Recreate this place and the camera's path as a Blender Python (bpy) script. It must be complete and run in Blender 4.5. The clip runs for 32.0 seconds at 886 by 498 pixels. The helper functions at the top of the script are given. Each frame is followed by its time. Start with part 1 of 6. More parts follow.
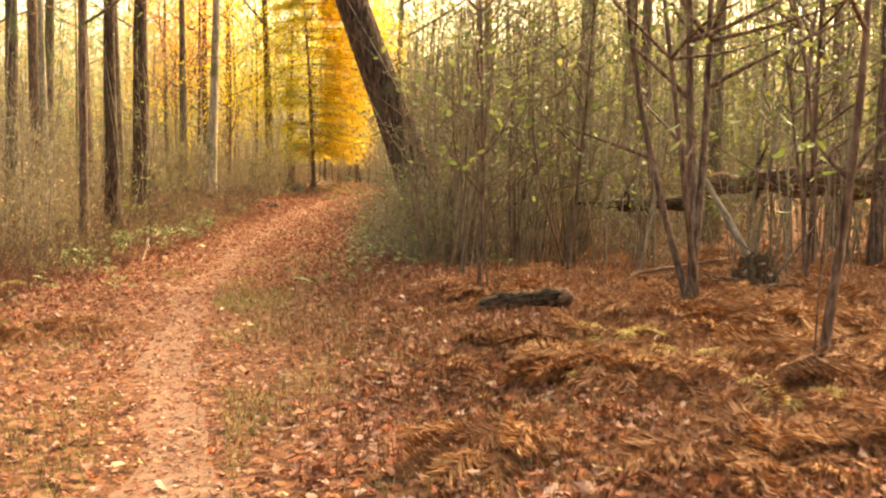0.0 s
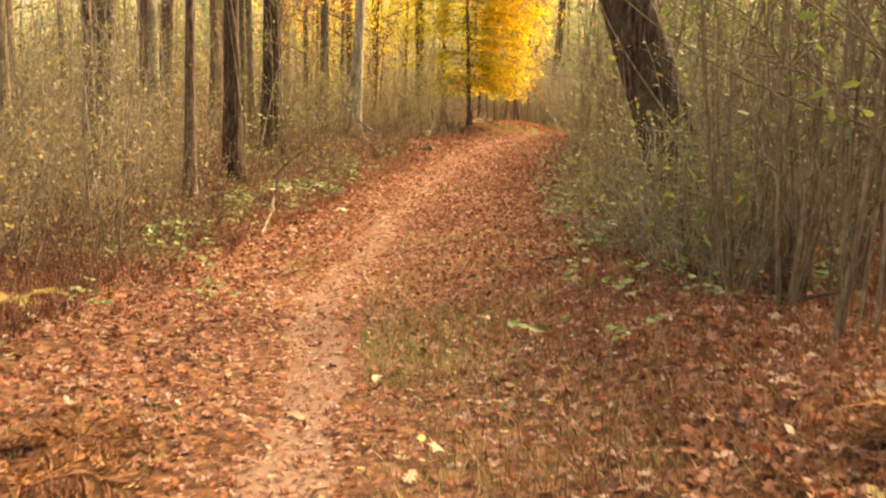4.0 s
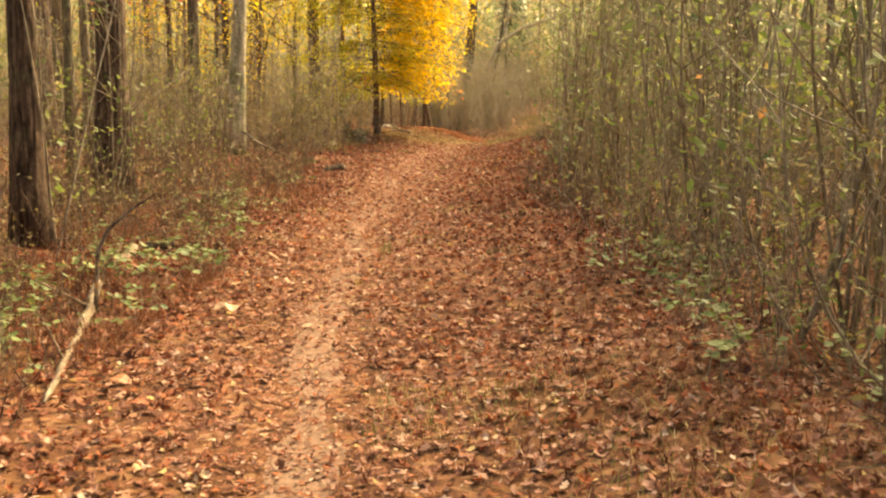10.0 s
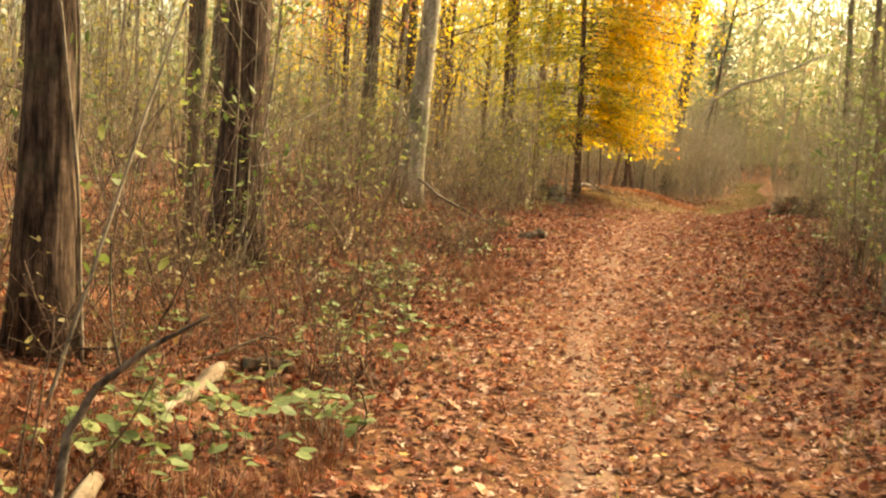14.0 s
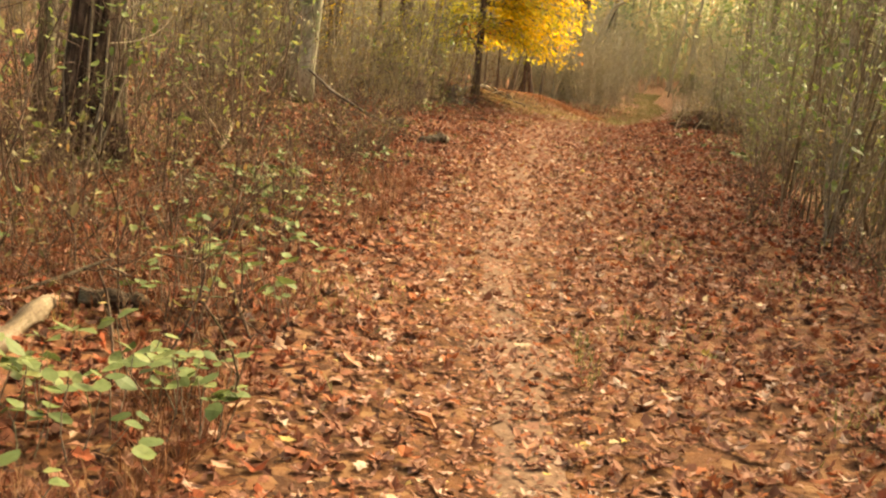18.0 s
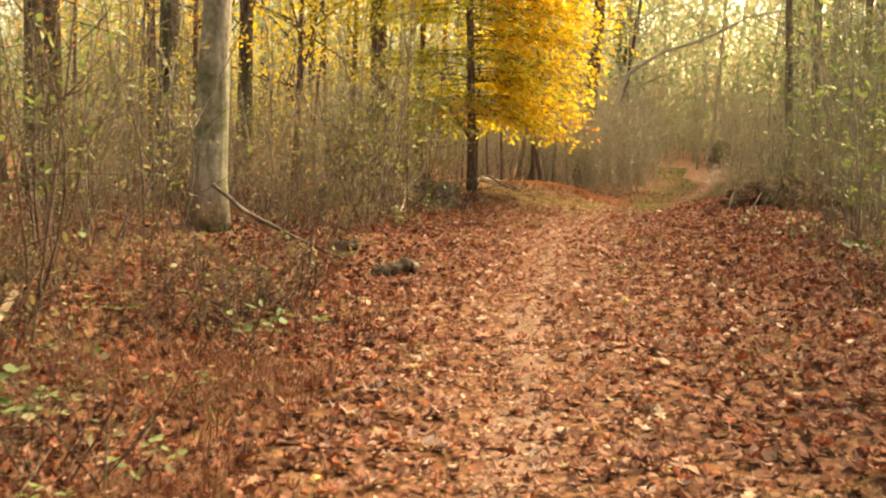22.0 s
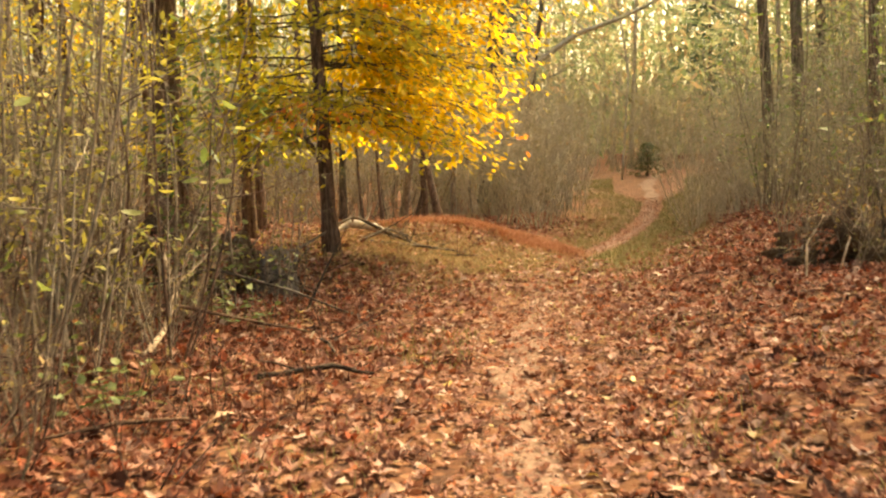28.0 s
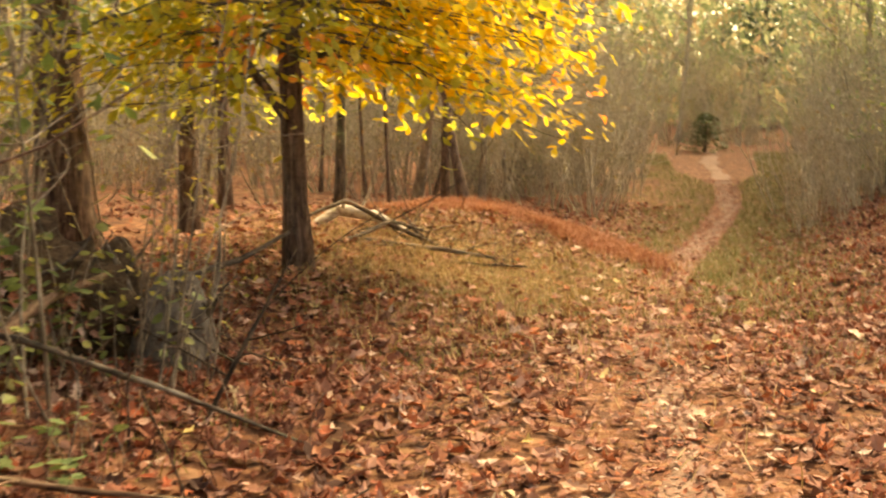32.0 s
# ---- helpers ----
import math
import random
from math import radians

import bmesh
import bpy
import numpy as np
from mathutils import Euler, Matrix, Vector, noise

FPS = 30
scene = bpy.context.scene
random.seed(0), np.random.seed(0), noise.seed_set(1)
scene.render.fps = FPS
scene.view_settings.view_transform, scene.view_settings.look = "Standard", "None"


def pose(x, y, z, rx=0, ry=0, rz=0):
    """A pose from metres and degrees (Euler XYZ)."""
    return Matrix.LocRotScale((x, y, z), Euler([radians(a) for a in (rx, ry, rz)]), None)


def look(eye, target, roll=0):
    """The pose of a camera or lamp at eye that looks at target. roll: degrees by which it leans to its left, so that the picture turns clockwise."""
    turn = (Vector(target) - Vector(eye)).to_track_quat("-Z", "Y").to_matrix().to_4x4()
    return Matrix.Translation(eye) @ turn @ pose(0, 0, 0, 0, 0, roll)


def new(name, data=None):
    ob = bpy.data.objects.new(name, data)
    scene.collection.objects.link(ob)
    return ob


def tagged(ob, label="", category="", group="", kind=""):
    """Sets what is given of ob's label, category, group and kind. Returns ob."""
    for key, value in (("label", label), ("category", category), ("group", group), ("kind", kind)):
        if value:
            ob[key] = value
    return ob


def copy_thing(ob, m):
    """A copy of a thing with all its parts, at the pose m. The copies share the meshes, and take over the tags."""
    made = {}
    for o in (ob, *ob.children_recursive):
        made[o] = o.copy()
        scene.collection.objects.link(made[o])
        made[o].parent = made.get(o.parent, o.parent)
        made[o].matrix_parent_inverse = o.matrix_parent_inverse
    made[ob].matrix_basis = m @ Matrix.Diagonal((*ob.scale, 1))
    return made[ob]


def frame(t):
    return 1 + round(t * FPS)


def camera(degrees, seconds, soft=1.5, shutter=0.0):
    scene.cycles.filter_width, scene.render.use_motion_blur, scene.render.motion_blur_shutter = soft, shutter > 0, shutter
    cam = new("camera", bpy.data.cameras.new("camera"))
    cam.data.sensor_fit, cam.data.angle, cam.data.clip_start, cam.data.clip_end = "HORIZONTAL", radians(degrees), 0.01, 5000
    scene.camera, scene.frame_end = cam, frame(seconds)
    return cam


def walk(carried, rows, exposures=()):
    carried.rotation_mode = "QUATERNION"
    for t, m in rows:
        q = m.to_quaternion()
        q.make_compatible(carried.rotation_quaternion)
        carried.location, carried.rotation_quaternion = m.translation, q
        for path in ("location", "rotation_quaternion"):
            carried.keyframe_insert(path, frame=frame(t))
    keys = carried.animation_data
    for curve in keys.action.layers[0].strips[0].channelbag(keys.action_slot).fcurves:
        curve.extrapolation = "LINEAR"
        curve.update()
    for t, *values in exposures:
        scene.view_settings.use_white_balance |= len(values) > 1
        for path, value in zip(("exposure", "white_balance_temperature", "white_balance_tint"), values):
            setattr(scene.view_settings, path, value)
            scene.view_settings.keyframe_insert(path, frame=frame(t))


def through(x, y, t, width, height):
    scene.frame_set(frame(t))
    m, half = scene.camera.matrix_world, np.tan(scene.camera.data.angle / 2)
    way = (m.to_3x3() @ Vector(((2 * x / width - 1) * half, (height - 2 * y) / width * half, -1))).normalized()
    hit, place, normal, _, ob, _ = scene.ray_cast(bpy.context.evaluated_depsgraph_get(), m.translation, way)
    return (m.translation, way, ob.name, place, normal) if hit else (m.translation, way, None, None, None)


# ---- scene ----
cam = camera(42.12, 32.0, soft=2.2, shutter=0.4)
# seconds, eye, heading to the left, pitch, lean to the left
ROWS = [
    (0, 0.002, -0.001, 1.504, 0.88, -5.44, 0.47),
    (0.5, -0.118, 0.658, 1.502, 1.10, -6.29, 1.46),
    (1, -0.320, 1.353, 1.480, 2.10, -6.56, -1.89),
    (1.5, -0.421, 1.989, 1.471, 0.95, -6.65, -0.64),
    (2, -0.606, 2.603, 1.432, 0.37, -6.61, 1.53),
    (2.5, -0.754, 3.211, 1.426, 1.78, -6.80, -0.14),
    (3, -0.905, 3.902, 1.426, 5.87, -7.14, 0.46),
    (3.5, -1.032, 4.486, 1.434, 7.63, -8.80, -0.65),
    (4, -1.154, 5.131, 1.468, 7.74, -8.83, 1.10),
    (4.5, -1.327, 5.780, 1.428, 6.75, -7.82, -1.52),
    (6.5, -1.986, 8.188, 1.308, 6.85, -7.34, 2.86),
    (7, -2.087, 8.761, 1.249, 6.29, -7.36, -0.51),
    (7.5, -2.243, 9.339, 1.262, 5.82, -7.84, 2.19),
    (8, -2.362, 9.883, 1.254, 4.29, -7.81, 2.50),
    (8.5, -2.519, 10.460, 1.256, 4.46, -7.39, 4.31),
    (9, -2.645, 10.997, 1.240, 3.84, -8.44, 1.71),
    (9.5, -2.718, 11.579, 1.239, 3.09, -7.84, 2.26),
    (10, -2.795, 12.135, 1.217, 1.68, -8.50, 0.73),
    (10.5, -2.872, 12.656, 1.200, 0.52, -8.87, 1.25),
    (11, -3.027, 13.265, 1.167, 1.33, -8.15, 0.07),
    (11.5, -3.072, 13.833, 1.132, 2.36, -6.67, -1.32),
    (12, -3.194, 14.443, 1.091, 1.47, -6.87, 1.77),
    (12.5, -3.377, 15.045, 1.094, 3.67, -5.67, 2.35),
    (13, -3.487, 15.613, 1.043, 11.13, -5.65, 7.25),
    (13.5, -3.605, 16.166, 1.034, 9.77, -5.27, 3.51),
    (15.5, -3.988, 17.820, 0.946, 11.74, -10.18, 9.60),
    (16, -4.023, 17.916, 0.938, 9.59, -9.04, 8.96),
    (16.5, -4.003, 17.918, 0.948, 6.55, -8.81, 8.10),
    (17, -3.993, 17.855, 0.956, 4.94, -8.81, 8.57),
    (17.5, -3.993, 17.882, 0.949, 4.55, -9.11, 8.79),
    (18, -4.039, 18.013, 0.924, 3.86, -10.60, 7.64),
    (18.5, -3.981, 18.433, 0.853, 4.01, -10.98, 8.74),
    (19, -3.933, 18.910, 0.855, 5.04, -12.25, 9.08),
    (19.5, -3.877, 19.514, 0.859, 4.90, -11.42, 2.48),
    (20, -3.793, 20.093, 0.891, 8.04, -12.98, 7.08),
    (20.5, -3.821, 20.753, 0.882, 6.91, -8.62, 5.91),
    (21, -3.867, 21.468, 0.863, 7.73, -4.68, 5.67),
    (21.5, -3.966, 22.153, 0.845, 6.94, -4.76, 4.26),
    (22, -3.976, 22.818, 0.784, 5.65, -6.03, 1.57),
    (22.5, -4.046, 23.495, 0.777, 4.33, -5.46, 2.74),
    (23, -4.048, 24.133, 0.782, 2.44, -5.98, 0.25),
    (23.5, -4.048, 24.755, 0.798, 2.15, -6.16, 2.05),
    (24, -4.110, 25.358, 0.792, 2.72, -6.91, -0.44),
    (24.5, -4.131, 26.034, 0.807, 3.15, -6.97, 1.77),
    (25, -4.167, 26.628, 0.797, 2.75, -8.30, -0.44),
    (25.5, -4.123, 27.259, 0.815, 0.81, -7.72, 0.61),
    (26, -4.157, 27.867, 0.819, 0.93, -7.81, 0.77),
    (26.5, -4.129, 28.455, 0.825, 1.18, -6.03, -1.65),
    (28.5, -4.374, 31.612, 0.827, -1.12, -5.43, -0.38),
    (29, -4.372, 32.207, 0.861, -1.83, -6.24, 1.68),
    (29.5, -4.398, 32.795, 0.833, -0.49, -6.53, 0.42),
    (30, -4.389, 33.376, 0.798, -0.32, -6.02, -0.15),
    (30.5, -4.413, 33.893, 0.798, 0.40, -6.33, 1.33),
    (31, -4.444, 34.400, 0.804, 0.78, -6.72, 0.56),
    (31.5, -4.458, 34.873, 0.738, 2.72, -6.23, 2.70),
    (32, -4.454, 35.360, 0.717, 0.66, -7.12, 0.56),
]


def carried_pose(x, y, z, yaw, pitch, lean):
    a, b = radians(yaw), radians(pitch)
    ahead = Vector((-math.sin(a) * math.cos(b), math.cos(a) * math.cos(b), math.sin(b)))
    eye = Vector((x, y, z))
    return look(eye, eye + ahead, lean)


walk(cam, [(row[0], carried_pose(*row[1:])) for row in ROWS],
     exposures=[(0, 2.2, 11500, 5), (3, 2.17, 11600, 4), (9, 2.0, 10900, 0), (13, 1.92, 10700, -3), (17, 1.84, 10000, -5), (26, 1.82, 9900, -4), (32, 1.96, 9900, -2)])

# world, sun and sky
SUN_AZ, SUN_EL = 38.0, 44.0      # degrees: azimuth from +y towards +x, height over the horizon
world = bpy.data.worlds.new("sky")
world.use_nodes = True
scene.world = world
wn = world.node_tree
sky = wn.nodes.new("ShaderNodeTexSky")
sky.sky_type = "NISHITA"
sky.sun_disc = False
sky.sun_elevation, sky.sun_rotation = radians(SUN_EL), radians(SUN_AZ)
sky.air_density, sky.dust_density, sky.ozone_density = 1.0, 5.0, 0.6
bg = wn.nodes["Background"]
bg.inputs["Strength"].default_value = 0.15
wn.links.new(sky.outputs["Color"], bg.inputs["Color"])

sun_data = bpy.data.lights.new("sun", "SUN")
sun_data.energy, sun_data.angle, sun_data.color = 2.3, radians(20), (1.0, 0.88, 0.72)
sun = new("sun", sun_data)
sd = Vector((math.sin(radians(SUN_AZ)) * math.cos(radians(SUN_EL)), math.cos(radians(SUN_AZ)) * math.cos(radians(SUN_EL)), math.sin(radians(SUN_EL))))
sun.matrix_world = look(sd * 60, (0, 0, 0))

rng = np.random.default_rng(7)


# ---- materials ----


def material(name):
    m = bpy.data.materials.new(name)
    m.use_nodes = True
    t = m.node_tree
    return m, t, t.nodes["Principled BSDF"]


def ramp(t, source, stops):
    r = t.nodes.new("ShaderNodeValToRGB")
    e = r.color_ramp.elements
    while len(e) < len(stops):
        e.new(0.5)
    for k, (p, c) in enumerate(stops):
        e[k].position, e[k].color = p, (*c, 1)
    t.links.new(source, r.inputs["Fac"])
    return r.outputs["Color"]


def noise_node(t, scale, detail=4.0, rough=0.6, stretch=None, space="Object"):
    co = t.nodes.new("ShaderNodeTexCoord")
    n = t.nodes.new("ShaderNodeTexNoise")
    n.inputs["Scale"].default_value, n.inputs["Detail"].default_value, n.inputs["Roughness"].default_value = scale, detail, rough
    src = co.outputs[space]
    if stretch:
        mp = t.nodes.new("ShaderNodeMapping")
        mp.inputs["Scale"].default_value = stretch
        t.links.new(src, mp.inputs["Vector"])
        src = mp.outputs["Vector"]
    t.links.new(src, n.inputs["Vector"])
    return n.outputs["Fac"]


def mix_color(t, fac, a, b, mode="MIX"):
    x = t.nodes.new("ShaderNodeMix")
    x.data_type, x.blend_type = "RGBA", mode
    if isinstance(fac, float):
        x.inputs[0].default_value = fac
    else:
        t.links.new(fac, x.inputs[0])
    for k, v in ((6, a), (7, b)):
        if isinstance(v, tuple):
            x.inputs[k].default_value = (*v, 1)
        else:
            t.links.new(v, x.inputs[k])
    return x.outputs[2]


def bump(t, b, source, strength, distance):
    n = t.nodes.new("ShaderNodeBump")
    n.inputs["Strength"].default_value, n.inputs["Distance"].default_value = strength, distance
    t.links.new(source, n.inputs["Height"])
    t.links.new(n.outputs["Normal"], b.inputs["Normal"])


def bark(name, dark, mid, light, patch, rib=15.0, depth=0.022, patch_amount=(0.56, 0.7)):
    m, t, b = material(name)
    ridges = noise_node(t, rib, 6, 0.65, (2.2, 2.2, 0.28))
    col = ramp(t, ridges, [(0.36, dark), (0.5, mid), (0.66, light)])
    spots = ramp(t, noise_node(t, 2.3, 3, 0.6), [(patch_amount[0], (0, 0, 0)), (patch_amount[1], (1, 1, 1))])
    col = mix_color(t, spots, col, patch)
    mottle = ramp(t, noise_node(t, 21, 5, 0.7), [(0.36, (0.66, 0.64, 0.61)), (0.54, (1, 1, 1)), (0.68, (1.25, 1.25, 1.25))])
    col = mix_color(t, 1.0, col, mottle, "MULTIPLY")
    t.links.new(col, b.inputs["Base Color"])
    b.inputs["Roughness"].default_value = 0.92
    b.inputs["Specular IOR Level"].default_value = 0.15
    bump(t, b, ridges, 0.9, depth)
    return m


def leafy(name, stops, shine=0.55, through=0.4, object_part=0.35, spot=0.25):
    """Thin leaves: colour varied leaf by leaf and plant by plant, partly let light through."""
    m, t, b = material(name)
    geo = t.nodes.new("ShaderNodeNewGeometry")
    info = t.nodes.new("ShaderNodeObjectInfo")
    a = t.nodes.new("ShaderNodeMath")
    a.operation = "MULTIPLY"
    a.inputs[1].default_value = object_part
    t.links.new(info.outputs["Random"], a.inputs[0])
    c = t.nodes.new("ShaderNodeMath")
    c.operation = "MULTIPLY_ADD"
    c.inputs[1].default_value = 1 - object_part
    t.links.new(geo.outputs["Random Per Island"], c.inputs[0])
    t.links.new(a.outputs[0], c.inputs[2])
    col = ramp(t, c.outputs[0], stops)
    blot = ramp(t, noise_node(t, 38, 3, 0.6), [(0.42, (1, 1, 1)), (0.72, (1 - spot, 1 - spot * 1.1, 1 - spot * 1.3))])
    col = mix_color(t, 1.0, col, blot, "MULTIPLY")
    t.links.new(col, b.inputs["Base Color"])
    b.inputs["Roughness"].default_value = shine
    b.inputs["Specular IOR Level"].default_value = 0.3
    if through > 0:
        tr = t.nodes.new("ShaderNodeBsdfTranslucent")
        t.links.new(col, tr.inputs["Color"])
        mx = t.nodes.new("ShaderNodeMixShader")
        mx.inputs[0].default_value = through
        t.links.new(b.outputs[0], mx.inputs[1])
        t.links.new(tr.outputs[0], mx.inputs[2])
        t.links.new(mx.outputs[0], t.nodes["Material Output"].inputs["Surface"])
    return m


def earth(name, stops, fine, coarse_tint, rough=0.95, relief=0.03, flakes=None):
    m, t, b = material(name)
    n = noise_node(t, fine, 8, 0.7)
    col = ramp(t, n, stops)
    if flakes:
        co, vo = t.nodes.new("ShaderNodeTexCoord"), t.nodes.new("ShaderNodeTexVoronoi")
        vo.inputs["Scale"].default_value, vo.inputs["Randomness"].default_value = 17, 1.0
        t.links.new(co.outputs["Object"], vo.inputs["Vector"])
        sep = t.nodes.new("ShaderNodeSeparateColor")
        t.links.new(vo.outputs["Color"], sep.inputs["Color"])
        col = mix_color(t, 0.62, col, ramp(t, sep.outputs[0], flakes))
    big = ramp(t, noise_node(t, 0.7, 4, 0.6), [(0.38, (0, 0, 0)), (0.66, (1, 1, 1))])
    col = mix_color(t, big, col, mix_color(t, 1.0, col, coarse_tint, "MULTIPLY"))
    t.links.new(col, b.inputs["Base Color"])
    b.inputs["Roughness"].default_value = rough
    b.inputs["Specular IOR Level"].default_value = 0.2
    bump(t, b, n, 0.8, relief)
    return m


M_GROUND = earth("leaf_mould", [(0.3, (0.043, 0.019, 0.011)), (0.5, (0.125, 0.051, 0.028)), (0.7, (0.232, 0.105, 0.058))], 34, (0.8, 0.8, 0.68), flakes=[(0.0, (0.05, 0.021, 0.012)), (0.4, (0.17, 0.064, 0.031)), (0.75, (0.30, 0.125, 0.062)), (1.0, (0.43, 0.23, 0.13))])
M_DIRT = earth("trodden_dirt", [(0.3, (0.145, 0.083, 0.056)), (0.5, (0.245, 0.143, 0.10)), (0.72, (0.34, 0.205, 0.148))], 30, (0.8, 0.76, 0.72), relief=0.012)
M_BARK_DARK = bark("dark_furrowed_bark", (0.035, 0.025, 0.018), (0.11, 0.078, 0.058), (0.23, 0.175, 0.13), (0.125, 0.135, 0.07), patch_amount=(0.48, 0.64))
M_BARK_BROWN = bark("brown_bark", (0.045, 0.026, 0.02), (0.14, 0.088, 0.065), (0.26, 0.18, 0.135), (0.12, 0.125, 0.07))
M_BARK_GREY = bark("smooth_grey_bark", (0.15, 0.125, 0.093), (0.30, 0.255, 0.192), (0.43, 0.37, 0.285), (0.14, 0.14, 0.075), rib=6.0, depth=0.008, patch_amount=(0.47, 0.62))
M_STEM = bark("grey_brown_stem", (0.105, 0.082, 0.062), (0.24, 0.188, 0.14), (0.41, 0.33, 0.25), (0.2, 0.19, 0.10), rib=14, depth=0.004)
M_BARK_UMBER = bark("umber_furrowed_bark", (0.016, 0.010, 0.007), (0.07, 0.042, 0.03), (0.17, 0.112, 0.082), (0.09, 0.078, 0.046), rib=13, depth=0.03)
M_BARK_STEM = bark("olive_brown_bark", (0.06, 0.045, 0.03), (0.17, 0.13, 0.09), (0.28, 0.22, 0.16), (0.15, 0.15, 0.07))
M_POLE = bark("brown_pole_bark", (0.10, 0.07, 0.045), (0.19, 0.135, 0.09), (0.30, 0.225, 0.155), (0.22, 0.20, 0.10), rib=14, depth=0.003)
M_TWIG = bark("pale_twig", (0.24, 0.195, 0.14), (0.42, 0.35, 0.255), (0.56, 0.48, 0.37), (0.40, 0.38, 0.22), rib=14, depth=0.003)
M_DEADWOOD = bark("weathered_dead_wood", (0.04, 0.03, 0.025), (0.12, 0.09, 0.07), (0.26, 0.21, 0.17), (0.09, 0.10, 0.05), rib=12, depth=0.012)
M_UMBERWOOD = bark("brown_dead_trunk", (0.045, 0.024, 0.016), (0.15, 0.085, 0.056), (0.29, 0.185, 0.125), (0.11, 0.10, 0.05), rib=12, depth=0.02)
M_ROT = bark("rotten_wood", (0.014, 0.010, 0.008), (0.06, 0.04, 0.028), (0.15, 0.108, 0.075), (0.17, 0.165, 0.125), rib=24, depth=0.02, patch_amount=(0.55, 0.64))
M_PALEWOOD = bark("pale_barkless_wood", (0.16, 0.10, 0.065), (0.36, 0.255, 0.175), (0.54, 0.42, 0.31), (0.25, 0.19, 0.13), rib=16, depth=0.006)
M_BLEACHED = bark("bleached_wood", (0.3, 0.24, 0.19), (0.55, 0.48, 0.4), (0.7, 0.64, 0.56), (0.3, 0.24, 0.18), rib=16, depth=0.006)
M_BIRCH = bark("peeling_birch_bark", (0.10, 0.07, 0.05), (0.22, 0.16, 0.115), (0.40, 0.32, 0.245), (0.08, 0.06, 0.04), rib=7, depth=0.006)
M_CLAY = earth("grey_root_clay", [(0.3, (0.075, 0.06, 0.05)), (0.52, (0.14, 0.112, 0.092)), (0.74, (0.22, 0.185, 0.155))], 22, (0.8, 0.8, 0.8), relief=0.02)
M_SOIL = earth("dark_root_soil", [(0.34, (0.05, 0.03, 0.019)), (0.52, (0.12, 0.072, 0.044)), (0.72, (0.22, 0.135, 0.085))], 30, (0.7, 0.75, 0.6), relief=0.06)

M_LITTER = leafy("fallen_leaf", [(0.0, (0.125, 0.052, 0.034)), (0.2, (0.180, 0.066, 0.039)), (0.4, (0.294, 0.099, 0.054)), (0.48, (0.408, 0.120, 0.049)), (0.56, (0.266, 0.113, 0.072)), (0.74, (0.351, 0.160, 0.110)), (0.9, (0.437, 0.235, 0.175)), (0.98, (0.551, 0.400, 0.324)), (1.0, (0.541, 0.380, 0.119))], 0.85, 0.12, 0.0)
M_LITTER_RED = leafy("russet_fallen_leaf", [(0.0, (0.049, 0.019, 0.013)), (0.25, (0.112, 0.036, 0.022)), (0.45, (0.209, 0.060, 0.032)), (0.53, (0.359, 0.082, 0.035)), (0.6, (0.223, 0.070, 0.039)), (0.8, (0.291, 0.112, 0.071)), (0.95, (0.398, 0.200, 0.143)), (1.0, (0.524, 0.350, 0.259))], 0.85, 0.12, 0.0)
M_LEAF_GREEN = leafy("thin_green_leaf", [(0.0, (0.06, 0.085, 0.028)), (0.35, (0.135, 0.18, 0.05)), (0.65, (0.24, 0.275, 0.08)), (0.9, (0.40, 0.38, 0.12)), (1.0, (0.42, 0.23, 0.08))], 0.5, 0.5)
M_BIGLEAF = leafy("large_fallen_leaf", [(0.0, (0.36, 0.11, 0.05)), (0.35, (0.42, 0.17, 0.09)), (0.7, (0.50, 0.27, 0.17)), (0.96, (0.58, 0.40, 0.27)), (1.0, (0.6, 0.44, 0.12))], 0.55, 0.12, 1.0)
M_LEAF_DULL = leafy("dull_olive_brown_leaf", [(0.0, (0.075, 0.062, 0.026)), (0.35, (0.15, 0.118, 0.05)), (0.7, (0.25, 0.195, 0.085)), (0.93, (0.40, 0.33, 0.16)), (1.0, (0.56, 0.50, 0.32))], 0.55, 0.4)
M_LEAF_YELLOWING = leafy("yellowing_leaf", [(0.0, (0.168, 0.179, 0.050)), (0.4, (0.358, 0.314, 0.073)), (0.8, (0.582, 0.470, 0.112)), (1.0, (0.672, 0.426, 0.112))], 0.5, 0.5)
M_LEAF_DRY = leafy("withered_leaf", [(0.0, (0.16, 0.15, 0.05)), (0.4, (0.30, 0.25, 0.09)), (0.7, (0.42, 0.28, 0.11)), (1.0, (0.34, 0.14, 0.06))], 0.6, 0.35)
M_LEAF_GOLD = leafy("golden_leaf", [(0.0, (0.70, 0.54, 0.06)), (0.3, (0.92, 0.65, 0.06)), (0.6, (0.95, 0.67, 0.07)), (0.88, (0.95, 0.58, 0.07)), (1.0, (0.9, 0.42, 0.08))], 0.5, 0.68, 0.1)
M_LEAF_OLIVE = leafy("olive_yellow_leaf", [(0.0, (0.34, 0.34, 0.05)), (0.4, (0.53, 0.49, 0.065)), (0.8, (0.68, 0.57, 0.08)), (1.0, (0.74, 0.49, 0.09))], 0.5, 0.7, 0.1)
M_LEAF_ORANGE = leafy("orange_leaf", [(0.0, (0.75, 0.22, 0.05)), (0.5, (0.9, 0.36, 0.07)), (1.0, (0.92, 0.52, 0.1))], 0.5, 0.5, 0.1)
M_LEAF_RED = leafy("russet_leaf", [(0.0, (0.35, 0.07, 0.04)), (0.5, (0.50, 0.14, 0.06)), (1.0, (0.6, 0.27, 0.10))], 0.5, 0.4)
